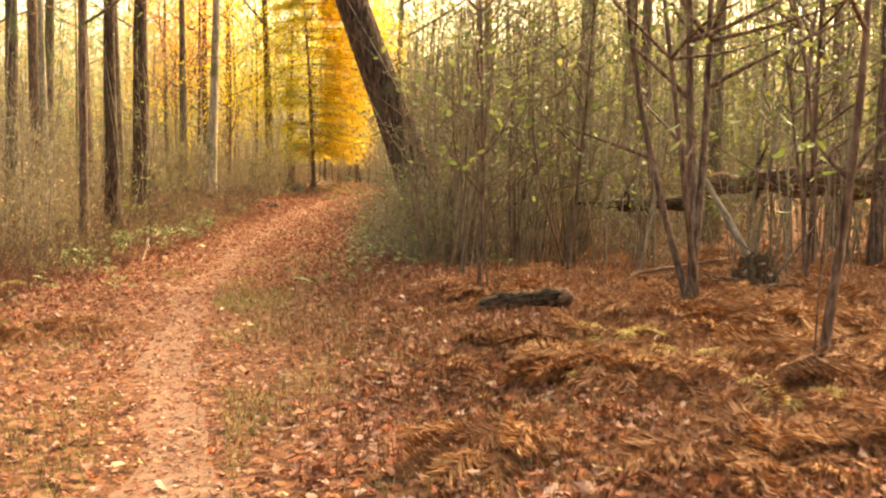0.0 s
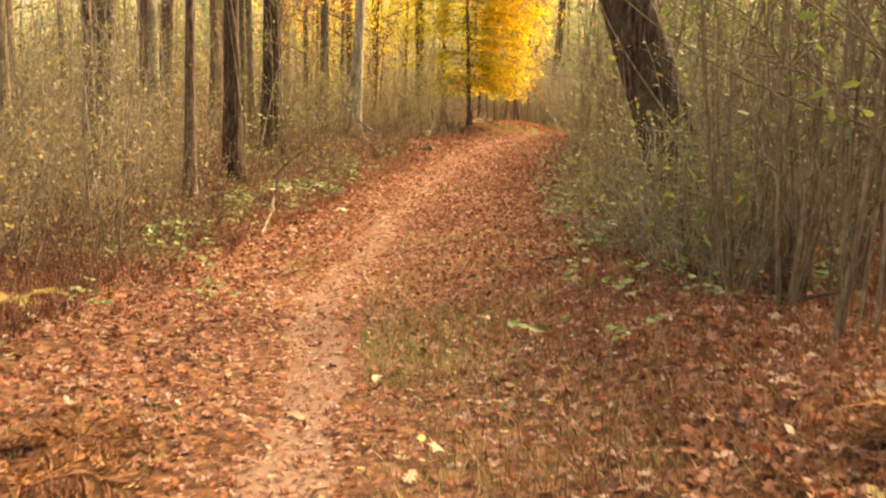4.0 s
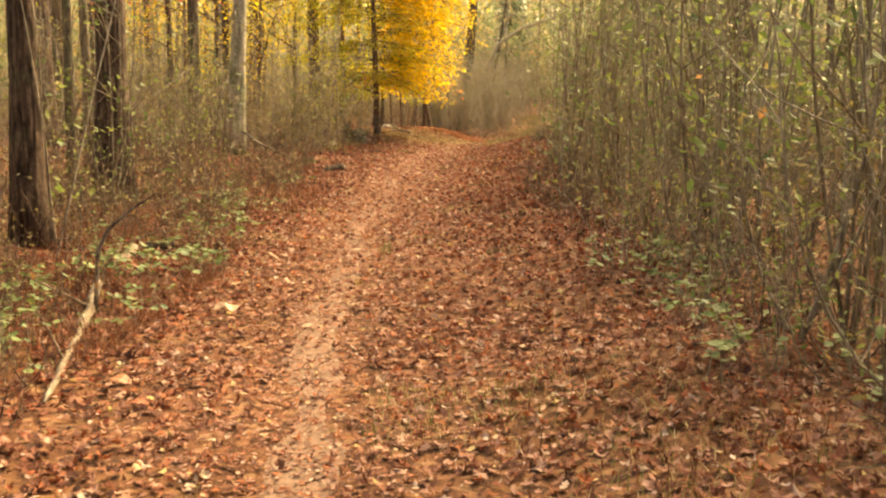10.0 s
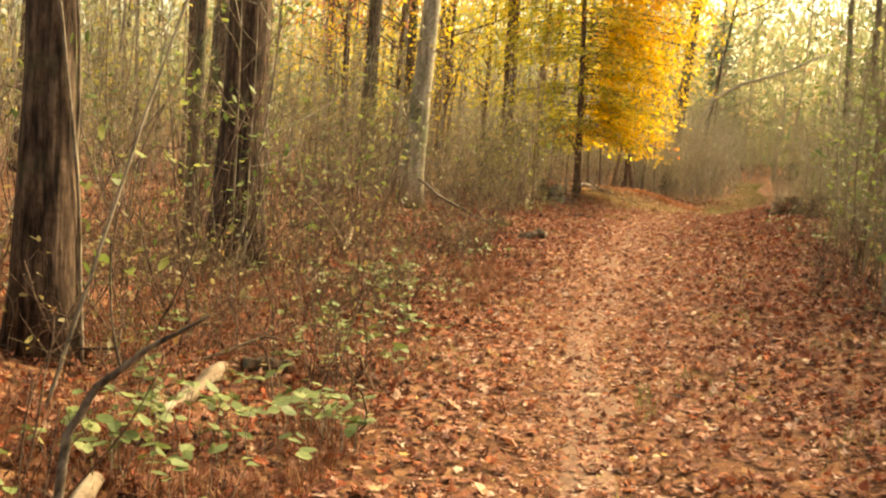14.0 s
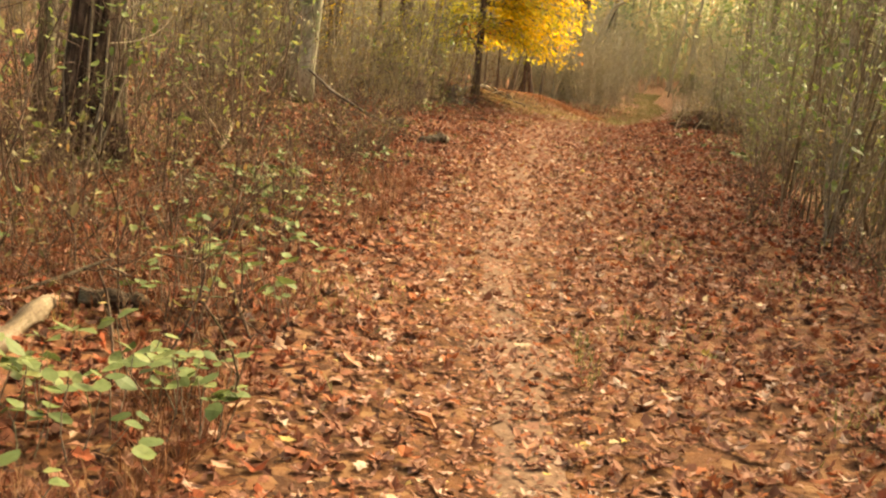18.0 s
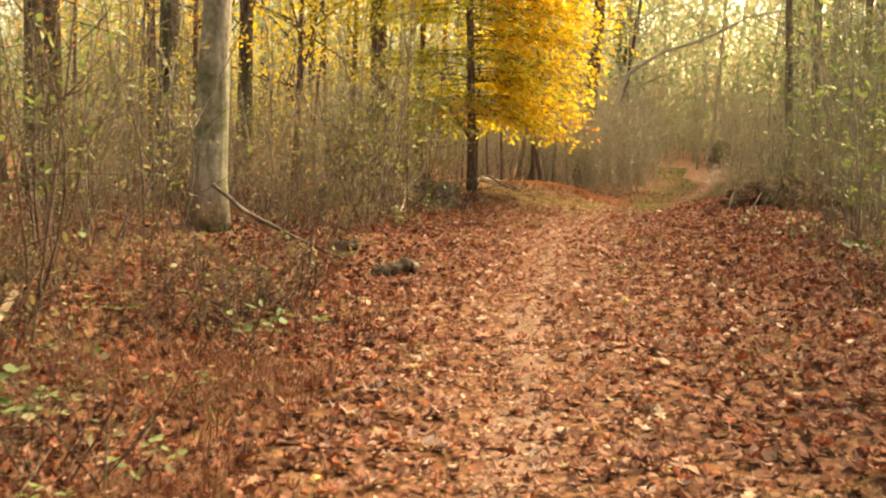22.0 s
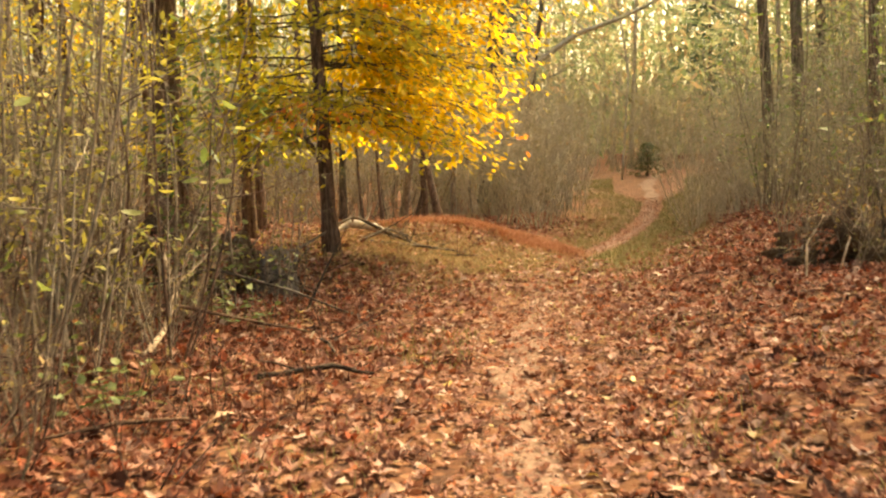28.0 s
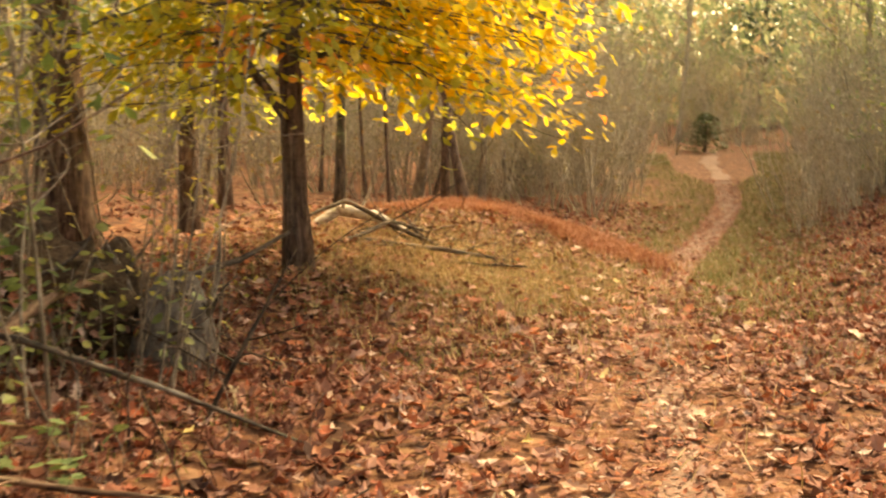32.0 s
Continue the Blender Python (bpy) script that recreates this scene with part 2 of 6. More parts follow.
M_LEAF_ROSE = leafy("red_maple_leaf", [(0.0, (0.50, 0.10, 0.07)), (0.5, (0.66, 0.20, 0.13)), (1.0, (0.72, 0.36, 0.18))], 0.5, 0.5)
M_LEAF_SHOOT = leafy("shoot_leaf", [(0.0, (0.080, 0.112, 0.034)), (0.5, (0.168, 0.192, 0.060)), (0.85, (0.272, 0.264, 0.085)), (1.0, (0.384, 0.320, 0.085))], 0.5, 0.4)
M_LEAF_PLANT = leafy("ground_plant_leaf", [(0.0, (0.075, 0.11, 0.036)), (0.5, (0.16, 0.20, 0.07)), (0.85, (0.26, 0.28, 0.105)), (1.0, (0.36, 0.33, 0.12))], 0.55, 0.3)
M_FERN = leafy("dead_fern", [(0.0, (0.10, 0.036, 0.016)), (0.45, (0.24, 0.093, 0.037)), (0.8, (0.40, 0.182, 0.076)), (1.0, (0.56, 0.35, 0.165))], 0.7, 0.2, 0.5)
M_HERB_RED = leafy("red_brown_herb", [(0.0, (0.045, 0.017, 0.010)), (0.45, (0.125, 0.042, 0.021)), (0.8, (0.22, 0.082, 0.04)), (1.0, (0.36, 0.20, 0.10))], 0.7, 0.2, 0.5)
M_FERN_PALE = leafy("bleached_fern", [(0.0, (0.42, 0.30, 0.10)), (0.6, (0.6, 0.45, 0.2)), (1.0, (0.45, 0.42, 0.15))], 0.7, 0.2)
M_GRASS = leafy("dry_grass", [(0.0, (0.25, 0.17, 0.07)), (0.4, (0.40, 0.25, 0.11)), (0.8, (0.53, 0.35, 0.18)), (1.0, (0.6, 0.44, 0.26))], 0.7, 0.2, 0.0)
M_GRASS_GREEN = leafy("faded_green_grass", [(0.0, (0.12, 0.13, 0.04)), (0.5, (0.22, 0.2, 0.07)), (1.0, (0.36, 0.27, 0.11))], 0.7, 0.2, 0.0)
M_RUSSET = leafy("rusty_bracken", [(0.0, (0.22, 0.07, 0.03)), (0.5, (0.36, 0.13, 0.06)), (1.0, (0.5, 0.22, 0.1))], 0.7, 0.2, 0.0)
M_MOSS = leafy("tree_moss", [(0.0, (0.04, 0.055, 0.015)), (0.6, (0.09, 0.11, 0.03)), (1.0, (0.17, 0.18, 0.06))], 0.8, 0.1, 0.0)
# pale on purpose: the haze of distance is mixed into this leaf colour
M_FAR_HAZED = leafy("hazed_far_foliage", [(0.0, (0.22, 0.27, 0.14)), (0.4, (0.36, 0.38, 0.20)), (0.75, (0.52, 0.45, 0.25)), (1.0, (0.58, 0.36, 0.2))], 0.8, 0.5, 0.0)
M_EVERGREEN = leafy("evergreen_needle", [(0.0, (0.075, 0.09, 0.03)), (0.6, (0.14, 0.145, 0.05)), (1.0, (0.34, 0.30, 0.09))], 0.6, 0.15)
# needles lightened so their colour carries the distance haze
M_PINE = leafy("hazed_pine_needle", [(0.0, (0.12, 0.16, 0.10)), (0.6, (0.18, 0.23, 0.14)), (1.0, (0.28, 0.31, 0.18))], 0.7, 0.25)


# ---- shape helpers ----


class Shape:
    """Collects tubes and flat pieces and turns them into one mesh."""

    def __init__(self):
        self.v, self.f, self.n = [], [], 0

    def add(self, verts, faces):
        verts = np.asarray(verts, float)
        self.v.append(verts)
        self.f.append(np.asarray(faces, int) + self.n)
        self.n += len(verts)
        return self

    def tube(self, pts, radii, sides=6, rough=0.0, cap=True, r=None):
        pts = np.asarray(pts, float)
        k = len(pts)
        tan = np.gradient(pts, axis=0)
        tan /= np.linalg.norm(tan, axis=1)[:, None] + 1e-9
        ref = np.array([1.0, 0.0, 0.0]) if abs(tan[0, 0]) < 0.8 else np.array([0.0, 1.0, 0.0])
        side = np.cross(tan, ref)
        side /= np.linalg.norm(side, axis=1)[:, None] + 1e-9
        other = np.cross(tan, side)
        a = np.arange(sides) * 2 * np.pi / sides
        rad = np.asarray(radii, float)[:, None] * np.ones((1, sides))
        if rough:
            rr = r or rng
            rad = rad * (1 + rough * (rr.random((k, sides)) - 0.5) + rough * 0.8 * (rr.random((1, sides)) - 0.5))
        ring = pts[:, None] + rad[..., None] * (np.cos(a)[None, :, None] * side[:, None] + np.sin(a)[None, :, None] * other[:, None])
        v = ring.reshape(-1, 3)
        i = np.arange(k - 1)[:, None] * sides
        j = np.arange(sides)[None]
        j2 = (j + 1) % sides
        q = np.stack([i + j, i + j2, i + sides + j2, i + sides + j], -1).reshape(-1, 4)
        tri = np.concatenate([q[:, [0, 1, 2]], q[:, [0, 2, 3]]])
        if cap:
            v = np.concatenate([v, pts[:1], pts[-1:]])
            c0, c1 = k * sides, k * sides + 1
            j = np.arange(sides)
            j2 = (j + 1) % sides
            tri = np.concatenate([tri, np.stack([np.full(sides, c0), j2, j], -1), np.stack([np.full(sides, c1), (k - 1) * sides + j, (k - 1) * sides + j2], -1)])
        return self.add(v, tri)

    def weld(self, a, b):
        """Joins a twig's first ring, from vertex b, to the wood it grows from, at vertex a."""
        self.f.append(np.array([(a, a + 1, b), (a + 1, b + 1, b)]))

    def mesh(self, name, mat, smooth=True):
        v = np.concatenate(self.v) if self.v else np.zeros((0, 3))
        f = np.concatenate(self.f) if self.f else np.zeros((0, 3), int)
        return tri_mesh(name, v, f, mat, smooth)


def tri_mesh(name, v, f, mat, smooth=True):
    me = bpy.data.meshes.new(name)
    me.vertices.add(len(v))
    me.vertices.foreach_set("co", np.ascontiguousarray(v, np.float32).ravel())
    me.loops.add(len(f) * 3)
    me.loops.foreach_set("vertex_index", np.ascontiguousarray(f, np.int32).ravel())
    me.polygons.add(len(f))
    me.polygons.foreach_set("loop_start", np.arange(len(f), dtype=np.int32) * 3)
    me.polygons.foreach_set("use_smooth", np.full(len(f), smooth))
    me.materials.append(mat)
    me.update(calc_edges=True)
    return me


def part(name, me, parent, label=""):
    ob = new(name, me)
    ob.parent = parent
    return tagged(ob, label) if label else ob


# leaf outlines: x along the leaf, y across; a fan round the middle of the leaf


def outline(points):
    p = [(0.0, 0.0)] + list(points)
    v = np.array([(x, y, 0.0) for x, y in p])
    n = len(points)
    f = np.array([(0, 1 + k, 1 + (k + 1) % n) for k in range(n)])
    return v, f


LOBED = outline([(-0.5, 0.0), (-0.24, 0.3), (-0.06, 0.17), (0.13, 0.33), (0.22, 0.16), (0.5, 0.02), (0.24, -0.16), (0.1, -0.34), (-0.06, -0.16), (-0.26, -0.27)])
OAK = outline([(-0.5, 0.0), (-0.32, 0.1), (-0.22, 0.24), (-0.1, 0.1), (0.06, 0.27), (0.14, 0.1), (0.32, 0.2), (0.5, 0.03), (0.34, -0.16), (0.16, -0.09), (0.05, -0.26), (-0.1, -0.09), (-0.24, -0.22), (-0.34, -0.08)])
MAPLE = outline([(-0.5, 0.0), (-0.18, 0.06), (-0.3, 0.34), (-0.06, 0.22), (0.1, 0.48), (0.16, 0.16), (0.5, 0.05), (0.2, -0.12), (0.14, -0.46), (-0.06, -0.2), (-0.28, -0.36), (-0.18, -0.07)])
OVAL = outline([(-0.5, 0.0), (-0.18, 0.22), (0.22, 0.18), (0.5, 0.0), (0.22, -0.18), (-0.18, -0.22)])
NARROW = outline([(-0.5, 0.0), (-0.1, 0.075), (0.5, 0.0), (-0.1, -0.075)])
SLIM = outline([(-0.5, 0.0), (0.0, 0.16), (0.5, 0.0), (0.0, -0.16)])
BEECH = outline([(-0.5, 0.0), (-0.28, 0.17), (0.0, 0.25), (0.28, 0.16), (0.5, 0.0), (0.28, -0.16), (0.0, -0.25), (-0.28, -0.17)])
ROUND = outline([(-0.5, 0.0), (-0.3, 0.26), (0.02, 0.36), (0.32, 0.22), (0.5, 0.0), (0.32, -0.22), (0.02, -0.36), (-0.3, -0.26)])


def scatter(shape, template, places, sizes, heading, pitch, tip, curl=0.25, r=None):
    """Adds a leaf at each place. heading, pitch, tip: radians about z, across the leaf and along it."""
    rr = r or rng
    tv, tf = template
    n = len(places)
    if n == 0:
        return
    v = np.repeat(tv[None], n, 0)
    c1, c2 = curl * (rr.random(n) * 2 - 0.6), curl * (rr.random(n) * 2 - 0.8)
    v[..., 2] = c1[:, None] * v[..., 1] ** 2 * 2.5 + c2[:, None] * v[..., 0] ** 2 * 1.6
    v *= np.asarray(sizes)[:, None, None]
    cr, sr = np.cos(tip)[:, None], np.sin(tip)[:, None]
    y, z = v[..., 1] * cr - v[..., 2] * sr, v[..., 1] * sr + v[..., 2] * cr
    cp, sp = np.cos(pitch)[:, None], np.sin(pitch)[:, None]
    x, z = v[..., 0] * cp - z * sp, v[..., 0] * sp + z * cp
    ch, sh = np.cos(heading)[:, None], np.sin(heading)[:, None]
    out = np.stack([x * ch - y * sh, x * sh + y * ch, z], -1) + np.asarray(places)[:, None]
    f = (tf[None] + (np.arange(n) * len(tv))[:, None, None]).reshape(-1, 3)
    shape.add(out.reshape(-1, 3), f)


# ---- the lie of the land ----
TRAIL_Y = np.array([-30, -3, 1, 4.9, 8.1, 11.3, 14.4, 20.7, 25, 31, 35.8, 38.8, 42.2, 45, 48.6, 53, 57, 60, 64, 70, 90])
TRAIL_X = np.array([3, 0.2, -0.5, -1.29, -2.05, -2.75, -3.38, -3.87, -4.15, -4.12, -4.0, -3.78, -3.33, -2.72, -1.58, -0.22, 0.42, 0.95, 1.75, 3.3, 9.0])
RISE_Y = np.array([-40, -5, 0, 5, 10, 13, 16, 20, 24, 28, 31, 35, 40, 43, 46, 49, 53, 59, 75, 120, 420])
RISE_Z = np.array([0.2, 0.08, 0.05, 0.0, -0.1, -0.28, -0.40, -0.43, -0.47, -0.47, -0.43, -0.43, -0.47, -0.56, -0.76, -0.82, -0.68, -0.42, -0.1, 0.4, 1.0])


def ease(a, b, x):
    t = np.clip((x - a) / (b - a), 0, 1)
    return t * t * (3 - 2 * t)


def blur_interp(x, xs, ys, w):
    return sum(np.interp(x + d * w, xs, ys) for d in (-1, -0.6, -0.2, 0.2, 0.6, 1)) / 6


def trail_x(y):
    return blur_interp(np.asarray(y, float), TRAIL_Y, TRAIL_X, 1.6)


def ground_z(x, y):
    x, y = np.asarray(x, float), np.asarray(y, float)
    u = x - trail_x(y)
    z = blur_interp(y, RISE_Y, RISE_Z, 1.5)
    z = z + ease(0.7, 2.3, u) * np.interp(y, [0, 4, 9, 18, 26, 34, 41, 45, 49, 54, 60], [0.12, 0.24, 0.36, 0.25, 0.12, 0.14, 0.18, 0.38, 0.4, 0.2, 0.1])
    z = z + ease(0.9, 3.4, -u) * np.interp(y, [0, 8, 16, 22, 27, 33, 40, 43, 46, 48, 52, 60], [0.05, 0.08, 0.2, 0.22, 0.1, 0.18, 0.13, 0.22, 0.4, 0.3, 0.1, 0.0])
    z = z - 0.035 * np.exp(-(u / 0.28) ** 2)
    z = z + 0.15 * np.exp(-((x + 4.1) / 1.1) ** 2 - ((y - 47.3) / 2.2) ** 2) + 0.08 * np.exp(-((x + 5.5) / 1.2) ** 2 - ((y - 42.8) / 1.4) ** 2)
    far = np.clip((np.abs(u) - 0.35) / 1.2, 0.12, 1)
    z = z + far * 0.024 * (np.sin(1.9 * x + 0.7 * y) + np.sin(2.7 * y - 1.3 * x + 1.0) + 0.6 * np.sin(5.1 * x + 1.0) * np.sin(4.3 * y))
    z = z + 0.008 * (np.sin(13 * x + 3 * y) + np.sin(11 * y - 5 * x))
    return z


def grid_mesh(name, xs, ys, mat, lift=0.0):
    gx, gy = np.meshgrid(xs, ys)
    v = np.stack([gx, gy, ground_z(gx, gy) + lift], -1).reshape(-1, 3)
    w, h = len(xs), len(ys)
    a = (np.arange(h - 1)[:, None] * w + np.arange(w - 1)[None]).reshape(-1)
    f = np.concatenate([np.stack([a, a + 1, a + w + 1], -1), np.stack([a, a + w + 1, a + w], -1)])
    return tri_mesh(name, v, f, mat)


far_steps = np.array([1.5, 3.5, 6, 10, 16, 26, 45, 80, 150, 300, 420])
gx = np.concatenate([-14 - far_steps[::-1], np.arange(-14, 8.01, 0.16), 8 + far_steps])
gy = np.concatenate([-4 - far_steps[::-1], np.arange(-4, 62.01, 0.16), 62 + far_steps])
ground = new("ground", grid_mesh("ground", gx, gy, M_GROUND))
tagged(ground, "woodland floor of brown leaf mould, gently rising at both sides of the trail", "ground", kind="structure")

# the trodden line: a narrow strip of bare earth with ragged edges
ty = np.arange(-6, 64, 0.12)
sv, sf = [], []
for k, y in enumerate(ty):
    half = float(np.interp(y, [0, 10, 20, 46, 54, 60], [0.25, 0.22, 0.16, 0.13, 0.14, 0.22])) + 0.04 * math.sin(y * 1.7) + 0.04 * math.sin(y * 4.1 + 1) + 0.05 * (rng.random() - 0.5)
    c = float(trail_x(y)) + 0.05 * math.sin(y * 1.1 + 2)
    for w in (-1, -0.5, 0, 0.5, 1):
        x = c + w * (half + 0.05 * (rng.random() - 0.5))
        sv.append((x, y, float(ground_z(x, y)) + (0.012 if abs(w) < 1 else -0.01)))
    if k:
        for w in range(4):
            a = k * 5 + w
            sf += [(a - 5, a - 4, a + 1), (a - 5, a + 1, a)]
trail = new("path", tri_mesh("path", np.array(sv), np.array(sf), M_DIRT))
tagged(trail, "narrow trodden trail of bare orange-brown earth", "path", kind="structure")


# ---- trees ----


def bent(base, top, bow, k, r):
    """Points from base to top with a bow and small kinks."""
    base, top = np.asarray(base, float), np.asarray(top, float)
    s = np.linspace(0, 1, k)[:, None]
    p = base + (top - base) * s
    off = (r.random(3) - 0.5) * 2 * bow
    p += np.sin(s * np.pi) * off + np.sin(s * np.pi * 2.3 + r.random() * 6) * bow * 0.35 * (r.random(3) - 0.5) * s
    return p


def crown_leaves(shape, ends, per, spread, size, r, template=OVAL, flat=0.5):
    pts = []
    for e in ends:
        pts.append(np.asarray(e) + r.normal(size=(per, 3)) * spread)
    p = np.concatenate(pts)
    n = len(p)
    scatter(shape, template, p, size * (0.7 + 0.6 * r.random(n)), r.random(n) * 6.28, r.normal(size=n) * flat - 0.2, r.normal(size=n) * flat, 0.4, r)


def tree(base, height, width, lean=(0, 0), bark_mat=None, leaf_mat=None, seed=1, limbs=5, low=0.45, leaves=60, label="", vine=False, bow=0.12, leaf=0.09, at=True):
    """A woodland tree: flared trunk, limbs with side twigs, a loose crown."""
    r = np.random.default_rng(seed)
    bx, by = base
    z = float(ground_z(bx, by)) - 0.08 if at else 0.0
    thing = new("tree")
    thing.location = (bx, by, z)
    top = np.array([lean[0] * height, lean[1] * height, height])
    axis = bent((0, 0, 0), top, bow, 16, r)
    s = np.linspace(0, 1, 16)
    s[1] = 0.02
    axis[1] = axis[0] + (axis[2] - axis[0]) * 0.3
    rad = width / 2 * (1 - 0.82 * s) * (1 + 0.55 * np.exp(-s * height / 0.22))
    trunk = Shape().tube(axis, rad, 14, 0.10, True, r)
    part("trunk", trunk.mesh("trunk", bark_mat or M_BARK_BROWN), thing)
    ends = [axis[-1]]
    for k in range(limbs):
        q = low + (0.97 - low) * (k + 0.5 * r.random()) / limbs
        i = min(int(q * 15), 14)
        p0 = axis[i] + (axis[i + 1] - axis[i]) * (q * 15 - i)
        ang = r.random() * 6.28
        ln = height * (0.16 + 0.18 * r.random()) * (1.15 - 0.5 * q)
        p1 = p0 + np.array([math.cos(ang) * ln, math.sin(ang) * ln, ln * (0.35 + 0.6 * r.random())])
        lp = bent(p0, p1, ln * 0.08, 7, r)
        sh = Shape().tube(lp, np.linspace(rad[i] * 0.5, 0.012, 7), 6, 0.08, True, r)
        for j in range(4):
            b0 = lp[2 + j]
            d = r.normal(size=3) * 0.5 + (p1 - p0) / ln * 0.5
            b1 = b0 + d * ln * 0.42
            sh.tube(bent(b0, b1, 0.05, 4, r), [0.016, 0.012, 0.008, 0.004], 4, 0, False, r)
            sh.weld((2 + j) * 6, sh.n - 16)
            ends.append(b1)
        ends.append(p1)
        part("limb", sh.mesh("limb", bark_mat or M_BARK_BROWN), thing)
    if leaves:
        sh = Shape()
        crown_leaves(sh, ends, leaves, height * 0.055, leaf, r)
        part("crown", sh.mesh("crown", leaf_mat or M_LEAF_OLIVE, False), thing)
    if vine:
        sh, lv = Shape(), Shape()
        for k in range(3):
            a = np.linspace(0, 1, 22)
            w = r.random() * 6.28 + a * (3 + 3 * r.random()) * (1 if k % 2 else -1)
            hh = a * min(3.6, height * 0.5)
            i = np.clip(hh / height * 15, 0, 14.9)
            cx = np.stack([np.interp(hh, axis[:, 2], axis[:, c]) for c in range(3)], -1)
            rr = np.interp(hh, axis[:, 2], rad) + 0.012
            p = cx + np.stack([np.cos(w) * rr, np.sin(w) * rr, 0 * w], -1)
            sh.tube(p, np.full(22, 0.009), 5, 0, False, r)
            q = p[r.integers(0, 22, 30)] + r.normal(size=(30, 3)) * 0.06
            scatter(lv, OVAL, q, 0.05 + 0.03 * r.random(30), r.random(30) * 6.28, r.normal(size=30) * 0.6 - 0.5, r.normal(size=30) * 0.5, 0.3, r)
        climber = part("vine", sh.mesh("vine", M_STEM), thing, "thin brown climbing vine")
        part("vine_leaves", lv.mesh("vine_leaves", M_LEAF_GREEN, False), climber, "small green vine leaves")
    return tagged(thing, label or "slender brown-barked woodland tree with thin autumn crown", "tree")


# trees along the trail
tree((-6.66, 21.9), 11, 0.285, (0.02, 0), M_BARK_UMBER, M_LEAF_OLIVE, 11, label="dark brown tree with loose vines beside the trail", vine=True)
tree((-7.38, 26.5), 13, 0.42, (0.012, 0.0), M_BARK_UMBER, M_LEAF_OLIVE, 12, label="stout dark furrowed tree beside the trail, vines on its bark", vine=True)
beech = tree((-7.35, 33.6), 14, 0.31, (0.03, 0.0), M_BARK_GREY, M_LEAF_OLIVE, 13, label="smooth pale grey beech with mossy foot", bow=0.08)
moss_r = np.random.default_rng(64)
moss = Shape()
ma, mh = moss_r.random(900) * 6.28, np.abs(moss_r.normal(size=900)) * 0.14
md = 0.17 + 0.10 * np.exp(-mh / 0.12)
scatter(moss, SLIM, np.stack([np.cos(ma) * md, np.sin(ma) * md, mh + 0.05], -1), 0.03 + 0.03 * moss_r.random(900), ma, 0.9 + moss_r.normal(size=900) * 0.4, moss_r.normal(size=900) * 0.5, 0.3, moss_r)
part("moss", moss.mesh("moss", M_MOSS, False), beech, "dark green moss round the foot")
tree((-9.05, 37.4), 13, 0.28, (-0.01, 0.0), M_BARK_DARK, M_LEAF_RED, 14, label="straight dark tree with russet crown")
tree((-7.2, 43.4), 13, 0.34, (-0.035, 0), M_BARK_BROWN, M_LEAF_OLIVE, 15, label="brown tree half hidden by saplings, with climbing vine", vine=True)
tree((-3.3, 54.9), 15, 0.40, (0.05, 0.0), M_BARK_DARK, M_LEAF_RED, 16, label="brown tree beyond the grassy bank, crown mostly bare", leaves=12)
tree((-2.45, 58.5), 12, 0.15, (0.12, 0.0), M_BARK_DARK, M_LEAF_RED, 17, label="thin leaning dark tree beyond the bank", leaves=6)
tree((-0.15, 15.2), 11, 0.54, (-0.36, -0.02), M_BARK_UMBER, M_LEAF_OLIVE, 18, label="thick dark tree leaning over the trail, ivy on its foot", vine=True, limbs=4, low=0.6)
tree((-6.22, 18.85), 8, 0.16, (0.01, 0.0), M_BARK_BROWN, M_LEAF_GREEN, 19, label="thin brown tree at the edge of the brush", limbs=4)
tree((-9.3, 25.2), 13, 0.31, (0.0, 0.0), M_BARK_BROWN, M_LEAF_OLIVE, 20)
tree((-8.2, 20.8), 12, 0.30, (0.01, 0.0), M_BARK_DARK, M_LEAF_OLIVE, 21, label="dark straight tree behind the brush")
tree((-8.6, 23.8), 11, 0.19, (0.0, 0.0), M_BARK_GREY, M_LEAF_OLIVE, 22, label="greyish green slim tree")
tree((-13.6, 41.4), 15, 0.48, (0.0, 0.0), M_BARK_DARK, M_LEAF_RED, 23, label="dark thick tree deep in the woods, russet crown")
tree((-13.0, 42.5), 15, 0.50, (0.01, 0.0), M_BARK_DARK, M_LEAF_RED, 24, label="dark thick tree standing close beside its twin")
tree((-6.65, 44.8), 8, 0.15, (0.03, 0.0), M_BARK_BROWN, M_LEAF_OLIVE, 25, label="small dark tree near the uprooted stump")
tree((-7.0, 48.0), 9, 0.13, (-0.01, 0.0), M_BARK_BROWN, M_LEAF_OLIVE, 26)
tree((-9.6, 47.2), 9, 0.16, (0.0, 0.0), M_BARK_BROWN, M_LEAF_GOLD, 31, limbs=11, low=0.12, leaves=110, label="slim tree with pale yellow crown reaching low")
for k, (x, y) in enumerate([(-8.3, 46.6), (-11.2, 45.2)]):
    tree((x, y), 8 + k, 0.14, (0.01 * k, 0.0), M_BARK_BROWN, (M_LEAF_OLIVE, M_LEAF_GOLD, M_LEAF_GOLD)[k], 80 + k, limbs=11, low=0.14, leaves=90, label="slim tree with pale yellow crown reaching low")
for k, (x, y, h, mat) in enumerate([(-8.9, 44.0, 8.5, M_LEAF_GOLD), (-9.0, 39.4, 8.0, M_LEAF_GOLD)]):
    tree((x, y), h, 0.12, (0.02 * math.sin(k), 0.0), M_BARK_BROWN, mat, 840 + k, limbs=12, low=0.2, leaves=45, leaf=0.09, label="slim tree with a thin yellow crown among the brush")
